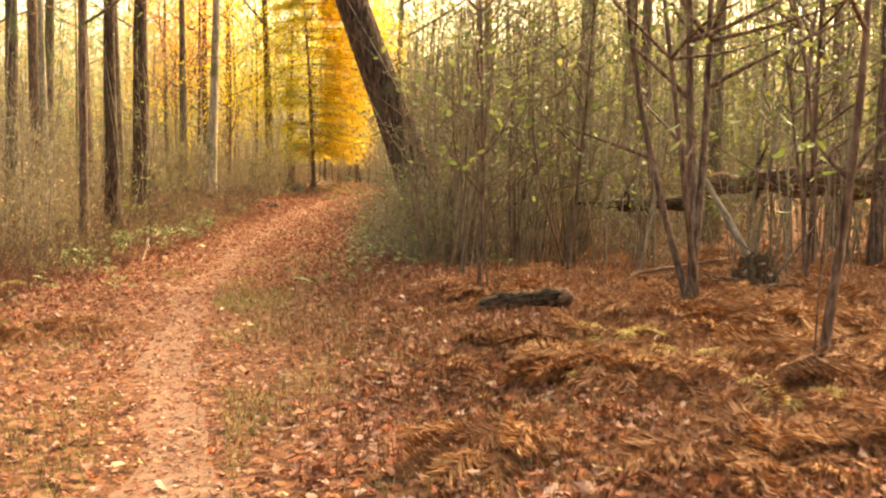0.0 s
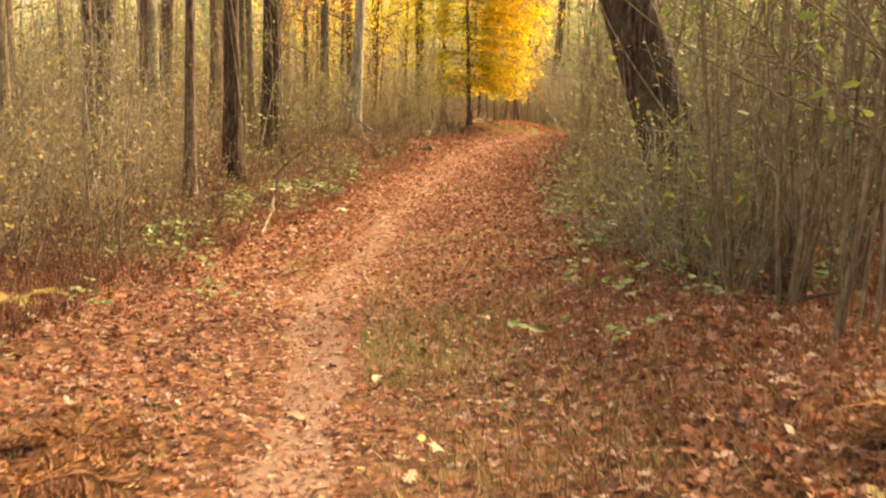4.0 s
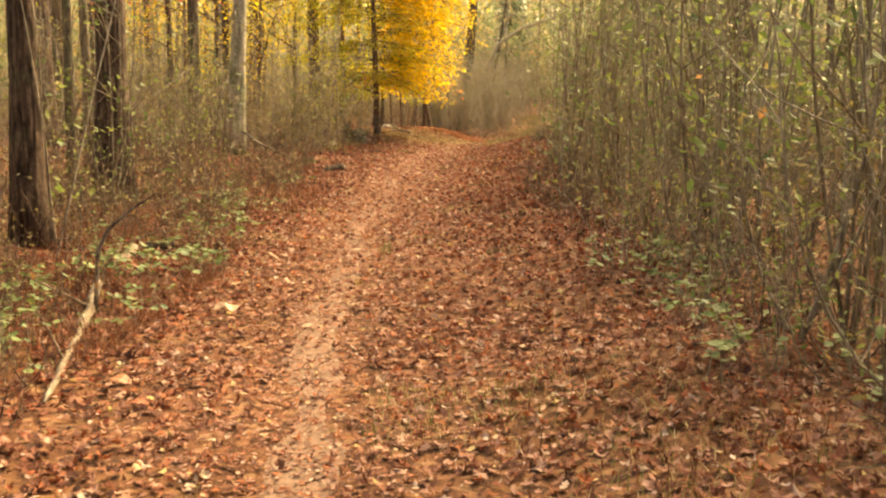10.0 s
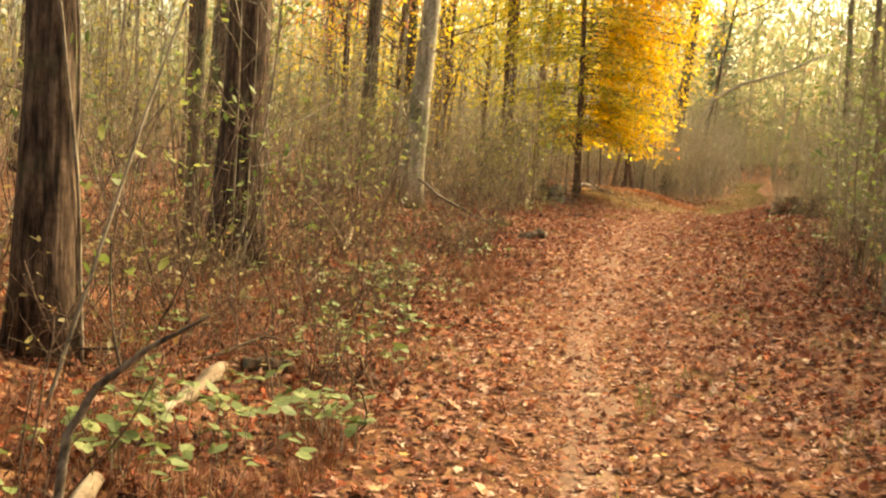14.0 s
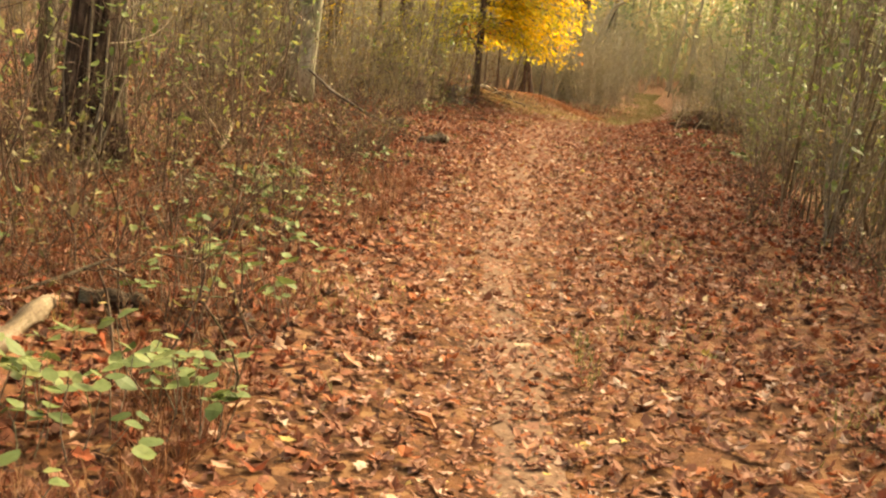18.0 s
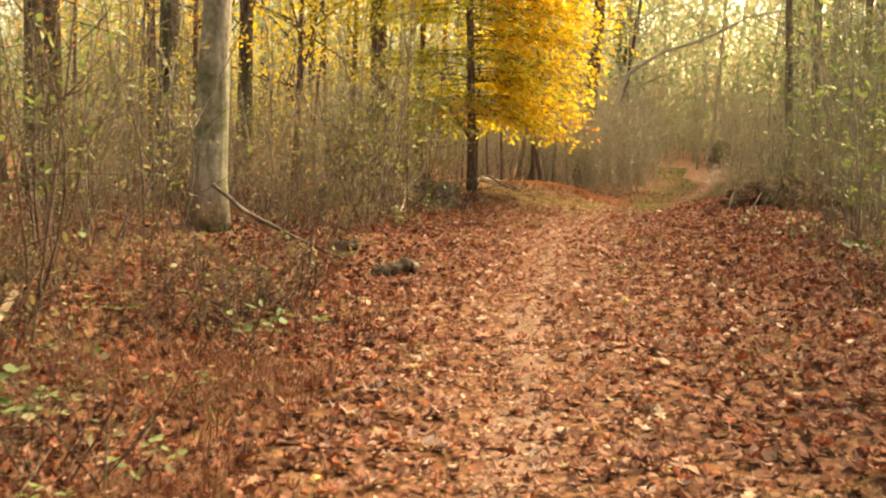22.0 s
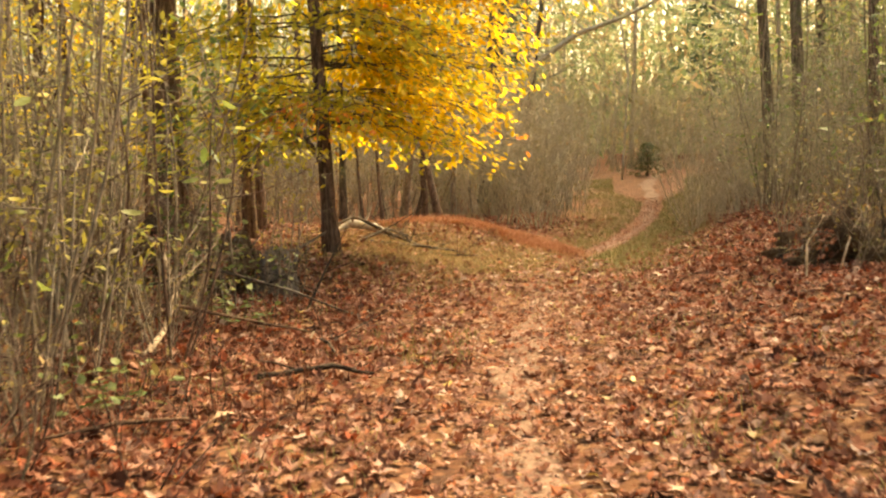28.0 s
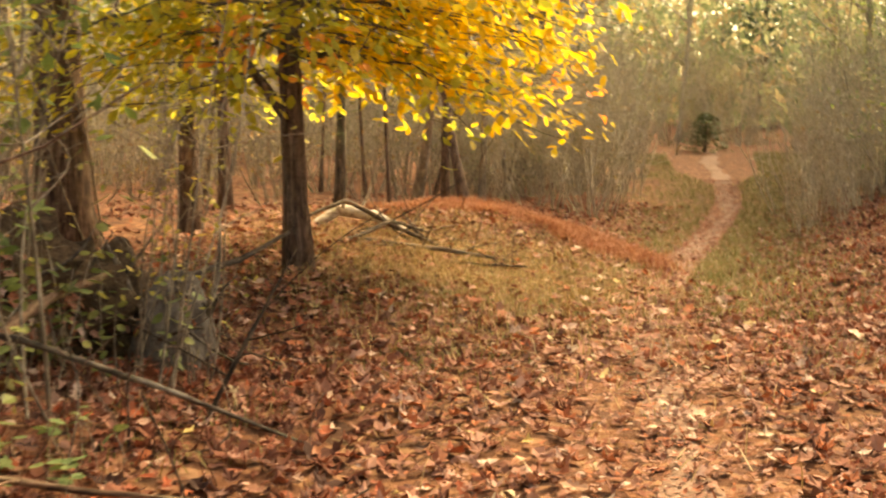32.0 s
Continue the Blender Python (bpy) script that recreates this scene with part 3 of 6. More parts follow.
tree((-10.3, 40.4), 9, 0.17, (0.0, 0.0), M_BARK_BROWN, M_LEAF_ROSE, 32, limbs=10, low=0.3, leaves=150, label="slim tree with russet red leaves deep in the wood")
tree((-6.0, 50.5), 9, 0.12, (0.0, 0.0), M_BARK_DARK, M_LEAF_OLIVE, 27)
tree((1.5, 51.0), 13, 0.22, (-0.07, 0.0), M_BARK_STEM, M_LEAF_OLIVE, 28, label="dark tree leaning above the bare thicket", leaves=25)
tree((2.25, 51.7), 13, 0.26, (-0.02, 0.0), M_BARK_STEM, M_LEAF_OLIVE, 29, label="dark straight tree among bare shrubs", leaves=25)
tree((2.9, 50.0), 12, 0.22, (0.0, 0.0), M_BARK_BROWN, M_LEAF_OLIVE, 30, leaves=25)
for k, (x, y, w) in enumerate([(7.2, 11.2, 0.28), (6.4, 14.6, 0.2), (8.6, 17.4, 0.26), (10.4, 13.0, 0.3), (4.6, 12.8, 0.14)]):
    tree((x, y), 12, w, (0.02 * math.sin(k * 1.9), 0), (M_BARK_BROWN, M_BARK_STEM)[k % 2], M_LEAF_OLIVE, 780 + k, limbs=6, low=0.5, leaves=28, leaf=0.11, label="tree of the wood behind the dead ferns")
for k, (x, y, w) in enumerate([(2.75, 18.0, 0.2), (4.35, 20.0, 0.26), (6.2, 19.0, 0.22), (1.82, 18.3, 0.3), (7.5, 15.5, 0.28), (3.4, 24.0, 0.24)]):
    tree((x, y), 12, w, (0.02 * math.sin(k * 2.7), 0), (M_BARK_BROWN, M_BARK_STEM)[k % 2], M_LEAF_OLIVE, 760 + k, limbs=6, low=0.5, leaves=40, leaf=0.11, label="straight tree standing inside the sapling thicket")
tree((0.76, 27.7), 12, 0.28, (-0.03, 0.0), M_BARK_DARK, M_LEAF_OLIVE, 33, label="dark tree inside the sapling thicket, vines on its bark", vine=True)
for k, (x, y, w) in enumerate([(-9.2, 22.6, 0.2), (-10.4, 28.6, 0.3), (-8.9, 30.2, 0.16), (-11.2, 34.5, 0.34), (-9.6, 43.0, 0.3), (-7.9, 17.4, 0.24), (-9.5, 15.5, 0.3), (-8.4, 27.9, 0.14), (-10.8, 19.4, 0.26), (-12.2, 25.4, 0.36), (-12.6, 30.6, 0.3)]):
    tree((x, y), 12 + (k * 7 % 5) * 0.7, w, (0.02 * math.sin(k * 1.7), 0), (M_BARK_BROWN, M_BARK_DARK, M_BARK_STEM)[k % 3], (M_LEAF_OLIVE, M_LEAF_DRY, M_LEAF_RED)[k % 3], 700 + k, limbs=7, low=0.5, leaves=45, leaf=0.11, label="straight woodland tree with a thinning autumn crown")
for k, (x, y, w) in enumerate([(-5.0, 50.4, 0.13), (-4.6, 50.8, 0.10), (-4.33, 50.2, 0.12), (-4.12, 51.0, 0.09), (-5.7, 51.2, 0.05), (-5.3, 50.0, 0.05), (-3.75, 51.6, 0.06), (-4.8, 52.2, 0.05), (-7.9, 51.0, 0.07), (-8.8, 52.0, 0.08), (-9.9, 50.5, 0.10), (-6.5, 52.6, 0.05)]):
    tree((x, y), 5.5 + (k * 5 % 7) * 0.4, w, (0.05 + 0.06 * math.sin(k * 2.1), 0), M_BARK_BROWN if k % 3 else M_STEM, M_LEAF_DRY, 240 + k, limbs=4, low=0.3, leaves=4, label="thin crooked dark tree beyond the bank", bow=0.55)


for k, (x, y) in enumerate([(-7.6, 62.5), (-6.6, 60.5), (-10.6, 58)]):
    tree((x, y), 10, 0.11, (0.05 - 0.04 * k, 0), M_BLEACHED, M_LEAF_DRY, 50 + k, limbs=4, low=0.5, leaves=10, label="slim white-barked birch far behind the bank", bow=0.15)


# ---- the golden tree ----


def golden_tree():
    r = np.random.default_rng(5)
    bx, by = -5.45, 42.6
    thing = new("tree")
    thing.location = (bx, by, float(ground_z(bx, by)) - 0.06)
    axis = bent((0, 0, 0), (-0.6, 0.3, 9.5), 0.1, 18, r)
    rad = 0.082 * (1 - 0.85 * np.linspace(0, 1, 18)) * (1 + 0.5 * np.exp(-np.linspace(0, 1, 18) * 9 / 0.2))
    part("trunk", Shape().tube(axis, rad, 14, 0.12, True, r).mesh("trunk", M_BARK_BROWN), thing)
    gold, olive, rust_part = Shape(), Shape(), Shape()
    sprays = []
    for k in range(21):
        z = 1.12 + 0.345 * k
        right = np.interp(z, [1.0, 1.8, 3.0, 4.6, 6.0, 8.4], [1.5, 1.75, 2.1, 3.0, 2.9, 1.5])
        left = np.interp(z, [1.0, 2.0, 4.0, 6.0, 8.4], [2.0, 2.8, 2.8, 2.3, 1.1])
        for j in range(7):
            ang = 6.28 * (j + 0.8 * r.random()) / 7 + 0.9 * k
            far = 0.5 + 0.5 * r.random() ** 0.6
            x, y = math.cos(ang) * far, math.sin(ang) * far
            x, y = x * (right if x > 0 else left), y * (2.3 if y > 0 else 1.5)
            if y < 0.2 and abs(x) < 0.45:
                continue
            # more gold towards the sunlit right, back and top: light put into colour
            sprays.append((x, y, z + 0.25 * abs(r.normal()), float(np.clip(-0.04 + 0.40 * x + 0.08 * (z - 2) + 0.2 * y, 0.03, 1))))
        for j in range(3):
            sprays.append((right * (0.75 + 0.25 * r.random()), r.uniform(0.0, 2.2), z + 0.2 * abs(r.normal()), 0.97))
    sprays += [(-0.1, -0.9, 1.42, -1), (-1.5, -0.3, 1.3, 0.05), (-1.0, 0.2, 1.3, 0.05)]
    for sx, sy, sz, gilt in sprays:
        p1 = np.array([sx, sy, sz])
        reach = math.hypot(sx, sy) + 0.05
        h0 = max(1.25, min(8.4, sz + 0.22 - 0.05 * reach + 0.2 * r.random()))
        i = h0 / 9.5 * 17
        p0 = np.array([np.interp(i, np.arange(18), axis[:, c]) for c in range(3)])
        mid = (p0 + p1) / 2 + (0, 0, 0.10 + 0.06 * reach)
        s = np.linspace(0, 1, 9)[:, None]
        lp = (1 - s) ** 2 * p0 + 2 * s * (1 - s) * mid + s ** 2 * p1 + r.normal(size=(9, 3)) * 0.02
        sh = Shape().tube(lp, np.linspace(0.012, 0.003, 9), 5, 0.05, False, r)
        for j in range(9):
            b0 = lp[min(8, 2 + (j % 7))]
            side = np.array([-sy, sx, 0]) / reach * (1 if j % 2 else -1)
            b1 = b0 + side * (0.25 + 0.5 * r.random()) + (p1 - p0) / (np.linalg.norm(p1 - p0) + 0.01) * 0.35 + r.normal(size=3) * (0.15, 0.15, 0.08) + (0, 0, -0.08)
            tw = bent(b0, b1, 0.04, 4, r)
            sh.tube(tw, [0.006, 0.005, 0.004, 0.002], 3, 0, False, r)
            n = 26 if gilt > 0.9 else 20
            q = tw[r.integers(1, 4, n)] + r.normal(size=(n, 3)) * (0.10, 0.10, 0.09)
            hd = math.atan2(b1[1] - b0[1], b1[0] - b0[0]) + r.normal(size=n) * 0.8
            roll = r.random()
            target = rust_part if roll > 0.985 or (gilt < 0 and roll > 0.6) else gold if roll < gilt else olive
            scatter(target, (OVAL, BEECH, BEECH)[j % 3], q, 0.07 + 0.05 * r.random(n), hd, -0.55 + r.normal(size=n) * 0.35, r.normal(size=n) * 0.4, 0.35, r)
        part("limb", sh.mesh("limb", M_BARK_DARK), thing)
    # the low bare stub on the trunk
    stub = Shape().tube(bent((0.0, 0.0, 0.95), (-0.5, 0.1, 1.6), 0.05, 7, r), np.linspace(0.04, 0.022, 7), 7, 0.1, True, r)
    part("limb", stub.mesh("limb", M_BARK_BROWN), thing)
    # two leaf colours split the crown into a painted lit and shaded side
    part("crown", gold.mesh("crown", M_LEAF_GOLD, False), thing, "bright golden yellow leaves, sunlit side of the crown put into colour")
    part("crown", olive.mesh("crown", M_LEAF_OLIVE, False), thing, "olive yellow leaves, shaded side of the crown put into colour")
    part("crown", rust_part.mesh("crown", M_LEAF_ORANGE, False), thing, "orange turning leaves")
    tagged(thing, "dark slim tree with layered sprays of glowing golden leaves", "tree")


golden_tree()


# ---- thicket: saplings and shrubs ----


def sapling_shapes(r, height, stems, spread, leaf_count, leaf, twigs=7, thick=0.010):
    each, lv = [], Shape()
    for k in range(stems):
        st = Shape()
        each.append(st)
        a = r.random() * 6.28
        d = spread * r.random()
        h = height * (0.65 + 0.45 * r.random())
        base = np.array([math.cos(a) * d * 0.35, math.sin(a) * d * 0.35, -0.04])
        top = np.array([math.cos(a) * d * 1.2, math.sin(a) * d * 1.2, h]) + r.normal(size=3) * 0.12
        p = bent(base, top, 0.19, 9, r)
        t0 = thick * (0.6 + 0.8 * r.random())
        st.tube(p, np.linspace(t0, 0.003, 9), 5, 0.1, False, r)
        for j in range(twigs):
            i = int(r.integers(2, 8))
            b0 = p[i]
            b1 = b0 + np.append(r.normal(size=2) * 0.26, 0.10 + 0.32 * r.random()) * (0.6 + 0.1 * height)
            tw = bent(b0, b1, 0.05, 4, r)
            st.tube(tw, [t0 * 0.45, t0 * 0.4, t0 * 0.3, 0.0015], 4, 0, False, r)
            st.weld(i * 5, st.n - 16)
            n = max(1, int(leaf_count / (stems * twigs)))
            q = tw[r.integers(1, 4, n)] + r.normal(size=(n, 3)) * 0.05
            scatter(lv, OVAL if r.random() < 0.6 else SLIM, q, leaf * (0.6 + 0.8 * r.random(n)), r.random(n) * 6.28, -0.3 + r.normal(size=n) * 0.5, r.normal(size=n) * 0.5, 0.35, r)
    return each, lv


def plant_kind(name, label, category, group, variants, stem_mat, leaf_mat, **kw):
    made = []
    for k in range(variants):
        r = np.random.default_rng(hash_seed(name) + k)
        st, lv = sapling_shapes(r, **kw)
        made.append((st, lv, stem_mat, leaf_mat, name, label, category, group))
    return made


def hash_seed(name):
    return sum((i + 1) * ord(c) for i, c in enumerate(name))


def joined(shapes):
    out = Shape()
    for s in shapes:
        out.add(np.concatenate(s.v), np.concatenate(s.f))
    return out


def place_kind(kind, spots, r, scale=(0.75, 1.3)):
    """Puts one plant at each spot; the first of each variant is built, the rest copy it."""
    protos = {}
    for x, y in spots:
        k = int(r.integers(0, len(kind)))
        st, lv, sm, lm, name, label, category, group = kind[k]
        s = scale[0] + (scale[1] - scale[0]) * r.random()
        m = pose(x, y, float(ground_z(x, y)), r.normal() * 6.5, r.normal() * 6.5, r.random() * 360) @ Matrix.Scale(s, 4)
        if k not in protos:
            thing = new(name)
            if len(st) <= 6:
                for one in st:
                    part("stem", one.mesh("stem", sm), thing)
            else:
                part("branchwork", joined(st).mesh("branchwork", sm), thing)
            if lv.n:
                part("foliage", lv.mesh("foliage", lm, False), thing)
            tagged(thing, label, category, group)
            thing.matrix_basis = m
            protos[k] = thing
        else:
            ob = copy_thing(protos[k], Matrix.Identity(4))
            ob.matrix_basis = m


def merge_kind(name, label, category, kind, spots, r, scale=(0.8, 1.4)):
    """Many plants nobody would count, as one object for stems and one for leaves."""
    thing = new(name)
    sh = [Shape(), Shape()]
    base = [(np.concatenate(joined(k[0]).v), np.concatenate(joined(k[0]).f), np.concatenate(k[1].v) if k[1].n else None, np.concatenate(k[1].f) if k[1].n else None) for k in kind]
    zs = ground_z(np.array([s[0] for s in spots]), np.array([s[1] for s in spots]))
    for (x, y), z in zip(spots, zs):
        b = base[int(r.integers(0, len(base)))]
        s, a = scale[0] + (scale[1] - scale[0]) * r.random(), r.random() * 6.28
        rot = np.array([[math.cos(a), -math.sin(a), 0], [math.sin(a), math.cos(a), 0], [0, 0, 1]]) * s
        sh[0].add(b[0] @ rot.T + (x, y, z), b[1])
        if b[2] is not None:
            sh[1].add(b[2] @ rot.T + (x, y, z), b[3])
    part("branchwork", sh[0].mesh("branchwork", kind[0][2]), thing)
    if sh[1].n:
        part("foliage", sh[1].mesh("foliage", kind[0][3], False), thing)
    tagged(thing, label, category, kind="stuff")


def band(n, y0, y1, edge, depth, side, r, power=1.0):
    """Spots beside the trail: edge(y) is the border, depth how far they reach from it."""
    y = y0 + (y1 - y0) * r.random(n)
    x = edge(y) + side * depth * r.random(n) ** power
    return list(zip(x.tolist(), y.tolist()))


def right_edge(y):
    return np.interp(y, [2, 6, 9, 13, 16, 20, 24, 28, 31, 35, 39, 43, 46.5, 48, 50, 53, 57, 61, 66], [3.4, 2.6, 1.9, 0.6, -0.8, -0.9, -1.5, -1.75, -1.5, -0.9, -0.4, 0.3, 0.1, -0.5, -0.2, 0.5, 1.7, 2.6, 4.6])


def left_edge(y):
    return np.interp(y, [2, 8, 12, 16, 20, 23, 26, 30, 33, 35, 38.5, 40, 41, 43, 46, 47.6, 48.4, 50, 53, 57, 61, 66], [-5.2, -5.4, -5.5, -5.6, -6.5, -7.7, -8.3, -8.2, -7.5, -6.5, -6.1, -6.0, -6.4, -7.3, -6.6, -5.5, -3.4, -2.7, -1.7, -0.9, -0.2, 0.6])


r1 = np.random.default_rng(21)
SAPLING = plant_kind("sapling", "thin leafy sapling with sparse yellow-green leaves", "sapling", "saplings of the thicket", 8, M_STEM, M_LEAF_GREEN, height=3.3, stems=3, spread=0.5, leaf_count=130, leaf=0.076, twigs=10, thick=0.0085)
BRUSH = plant_kind("shrub", "low brown twiggy shrub with small withered leaves", "shrub", "brush at the trail side", 6, M_STEM, M_LEAF_DRY, height=1.2, stems=8, spread=0.6, leaf_count=190, leaf=0.045, twigs=5, thick=0.006)
BARE = plant_kind("shrub", "bare grey-brown twiggy shrub", "shrub", "bare thicket", 5, M_TWIG, M_LEAF_DRY, height=2.1, stems=12, spread=1.15, leaf_count=110, leaf=0.05, twigs=9, thick=0.0095)
TALL = plant_kind("sapling", "tall thin sapling with yellowing leaves", "sapling", "saplings of the thicket", 6, M_STEM, M_LEAF_GREEN, height=5.2, stems=2, spread=0.5, leaf_count=130, leaf=0.084, twigs=16, thick=0.016)
WOODLING = plant_kind("sapling", "thin brown sapling with few dull leaves under the trees", "sapling", "saplings under the trees", 6, M_STEM, M_LEAF_DULL, height=3.0, stems=3, spread=0.5, leaf_count=110, leaf=0.058, twigs=9, thick=0.0085)
YELLOWING = plant_kind("sapling", "thin sapling with drooping yellow-olive leaves", "sapling", "yellowing saplings by the golden tree", 6, M_STEM, M_LEAF_YELLOWING, height=3.0, stems=4, spread=0.45, leaf_count=96, leaf=0.066, twigs=8, thick=0.009)
DULLBRUSH = plant_kind("shrub", "dense dull brown-green shrub under the trees", "shrub", "brush under the trees", 6, M_STEM, M_LEAF_DULL, height=1.45, stems=10, spread=0.65, leaf_count=330, leaf=0.05, twigs=6, thick=0.006)

near_right = band(70, 16, 48, right_edge, 3.0, 1, r1, 1.2)
fern_side = [(r1.uniform(1.6, 5.0), r1.uniform(10.5, 15.5)) for _ in range(9)]
place_kind(SAPLING, near_right + fern_side, r1)
place_kind(WOODLING, band(50, 11, 33, left_edge, 3.5, -1, r1, 1.2), r1)
place_kind(YELLOWING, band(13, 34, 39.5, left_edge, 2.6, -1, r1) + [(r1.uniform(-7.0, -5.9), r1.uniform(34.8, 38.5)) for _ in range(11)], r1, (0.5, 1.05))
place_kind(TALL, band(22, 13, 48, lambda y: right_edge(y) + 0.7, 4.5, 1, r1), r1)
place_kind(YELLOWING, band(14, 30, 47, lambda y: left_edge(y) - 0.8, 5, -1, r1), r1, (1.1, 1.7))
place_kind(DULLBRUSH, band(30, 9.5, 21, left_edge, 2.2, -1, r1) + band(8, 33, 38.8, left_edge, 2.5, -1, r1) + [(-0.6, 13.8), (-0.25, 13.5), (0.15, 14.2), (-0.9, 14.7), (-0.45, 14.5), (-0.75, 15.3)], r1, (0.45, 1.15))
place_kind(DULLBRUSH, band(10, 15, 30, lambda y: right_edge(y) + 0.3, 1.2, 1, r1), r1, (0.4, 0.9))
merge_kind("sapling_thicket", "dense thicket of thin saplings with yellow-green leaves", "thicket", SAPLING,
           band(48, 14, 48, right_edge, 3.0, 1, r1, 1.2) + band(100, 17, 52, lambda y: right_edge(y) + 2.2, 9, 1, r1), r1)
merge_kind("sapling_thicket", "tall thin saplings behind the dead ferns", "thicket", TALL,
           [(r1.uniform(3.0, 15), r1.uniform(12, 27)) for _ in range(150)], r1, (0.9, 1.7))
merge_kind("sapling_thicket", "thin brown saplings with few leaves deep under the trees", "thicket", WOODLING,
           band(62, 8, 52, lambda y: left_edge(y) - 2.8, 10, -1, r1), r1)
merge_kind("sapling_thicket", "tall thicket of yellowing saplings behind the trail edge", "thicket", TALL,
           band(22, 14, 46, lambda y: right_edge(y) + 0.8, 3, 1, r1) + band(55, 16, 56, lambda y: right_edge(y) + 3.5, 10, 1, r1), r1)
merge_kind("sapling_thicket", "tall yellowing saplings behind the beech", "thicket", YELLOWING,
           band(24, 28, 60, lambda y: left_edge(y) - 3.0, 12, -1, r1), r1, (1.2, 2.0))
merge_kind("background_brush", "dense dull brush behind the trail edge", "undergrowth", DULLBRUSH,
           band(140, 8, 24, lambda y: left_edge(y) - 1.2, 8, -1, r1) + band(10, 15, 46, lambda y: right_edge(y) + 0.6, 1.4, 1, r1) + band(90, 15, 48, lambda y: right_edge(y) + 1.2, 5, 1, r1), r1, (0.7, 1.4))
place_kind(BRUSH, band(40, 9, 24, left_edge, 1.6, -1, r1) + band(16, 32, 38.8, left_edge, 2.5, -1, r1) + band(20, 15, 44, right_edge, 1.6, 1, r1) + [(0.4, 13.9), (0.7, 13.3), (-0.6, 16.5), (-0.9, 40.3), (-0.3, 40.0), (0.4, 39.8), (1.2, 39.3), (-1.2, 41.3), (-0.7, 39.9), (0.2, 40.6)], r1)
place_kind(BRUSH, [(-1.35, 40.3), (-1.0, 40.0), (-0.8, 40.35), (-0.45, 39.7), (-0.15, 40.2), (0.2, 39.5), (0.5, 39.9), (-1.25, 40.75)], r1, (0.3, 0.55))
GREENBRUSH = plant_kind("shrub", "low leafy green shrub at the foot of the saplings", "shrub", "green brush at the trail side", 6, M_STEM, M_LEAF_GREEN, height=1.0, stems=9, spread=0.6, leaf_count=190, leaf=0.05, twigs=6, thick=0.005)
HERB = plant_kind("herb", "low withered herb with dull leaves on the leaf floor", "plant", "withered herbs on the leaf floor", 6, M_BARK_BROWN, M_LEAF_DULL, height=0.4, stems=5, spread=0.35, leaf_count=44, leaf=0.042, twigs=3, thick=0.004)
herb_spots = [(x, y) for x, y in ((float(trail_x(y)) - 1.35 - 3.0 * r1.random(), y) for y in r1.uniform(13.5, 31, 330)) if not (17.2 < y < 22.4 and abs(x - np.interp(y, [17.5, 20.4, 22.4], [-4.9, -5.56, -5.9])) < 0.4)]
place_kind(HERB, herb_spots[:80], r1, (0.5, 1.2))
merge_kind("withered_herbs", "withered herbs scattered over the floor of the wood", "undergrowth", HERB, herb_spots[80:] + band(90, 14, 46, lambda y: right_edge(y) - 0.5, 1.2, 1, r1), r1, (0.5, 1.2))
place_kind(BRUSH, [(r1.uniform(0.3, 5.5), r1.uniform(10.0, 16.5)) for _ in range(9)], r1, (0.4, 0.8))
place_kind(GREENBRUSH, [(-0.7, 15.9), (-0.5, 16.6), (-0.9, 17.4), (-0.45, 14.4)] + [(-1.35, 17.6), (-1.5, 18.9), (-1.3, 19.8), (-1.6, 21.0)] + band(26, 14, 35, right_edge, 1.3, 1, r1) + band(10, 35, 46, right_edge, 1.5, 1, r1), r1, (0.5, 1.1))
# leaves share the far colour that has haze painted in
HAZEL = plant_kind("shrub", "rounded olive shrub with fine leaves in the hazed far colour", "shrub", "olive shrubs of the far thicket", 4, M_TWIG, M_FAR_HAZED, height=2.3, stems=14, spread=1.1, leaf_count=620, leaf=0.055, twigs=8, thick=0.006)
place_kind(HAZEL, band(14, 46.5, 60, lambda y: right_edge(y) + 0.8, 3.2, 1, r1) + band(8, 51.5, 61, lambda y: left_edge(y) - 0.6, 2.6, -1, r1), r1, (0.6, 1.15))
place_kind(SAPLING, band(26, 49.5, 60, lambda y: right_edge(y) + 0.7, 4, 1, r1), r1, (0.8, 1.2))
merge_kind("sapling_thicket", "tall olive saplings behind the bare far thicket", "thicket", TALL, band(44, 53, 68, lambda y: right_edge(y) + 1.8, 9, 1, r1), r1, (0.7, 1.2))
place_kind(BRUSH, [(r1.uniform(-7.3, -5.9), r1.uniform(34.5, 38.6)) for _ in range(16)], r1, (0.3, 0.6))
place_kind(BARE, band(22, 50.2, 57, lambda y: right_edge(y) + 0.6, 2.5, 1, r1, 1.1) + band(26, 50.6, 56, left_edge, 1.8, -1, r1, 1.1), r1)
place_kind(BARE, [(0.1, 51.2), (0.35, 50.6), (0.45, 51.9), (0.7, 50.9), (0.9, 52.6), (0.6, 49.9)], r1, (0.75, 1.0))
place_kind(BARE, [(-0.35, 48.9), (-0.6, 48.2), (-0.1, 48.4)], r1, (0.35, 0.5))
merge_kind("bare_thicket", "grey-brown thicket of bare twigs far along the trail", "thicket", BARE,
           [(r1.uniform(-10.5, -4.0), r1.uniform(52, 57)) for _ in range(30)] + band(18, 54, 63, lambda y: right_edge(y) + 0.45, 4.5, 1, r1) + band(26, 57, 68, left_edge, 9, -1, r1) + band(60, 50, 80, lambda y: right_edge(y) + 3, 16, 1, r1) + band(50, 60, 80, lambda y: left_edge(y) - 3, 16, -1, r1) + [(r1.uniform(-3, 4), r1.uniform(65.5, 72)) for _ in range(24)], r1, (1.0, 1.7))
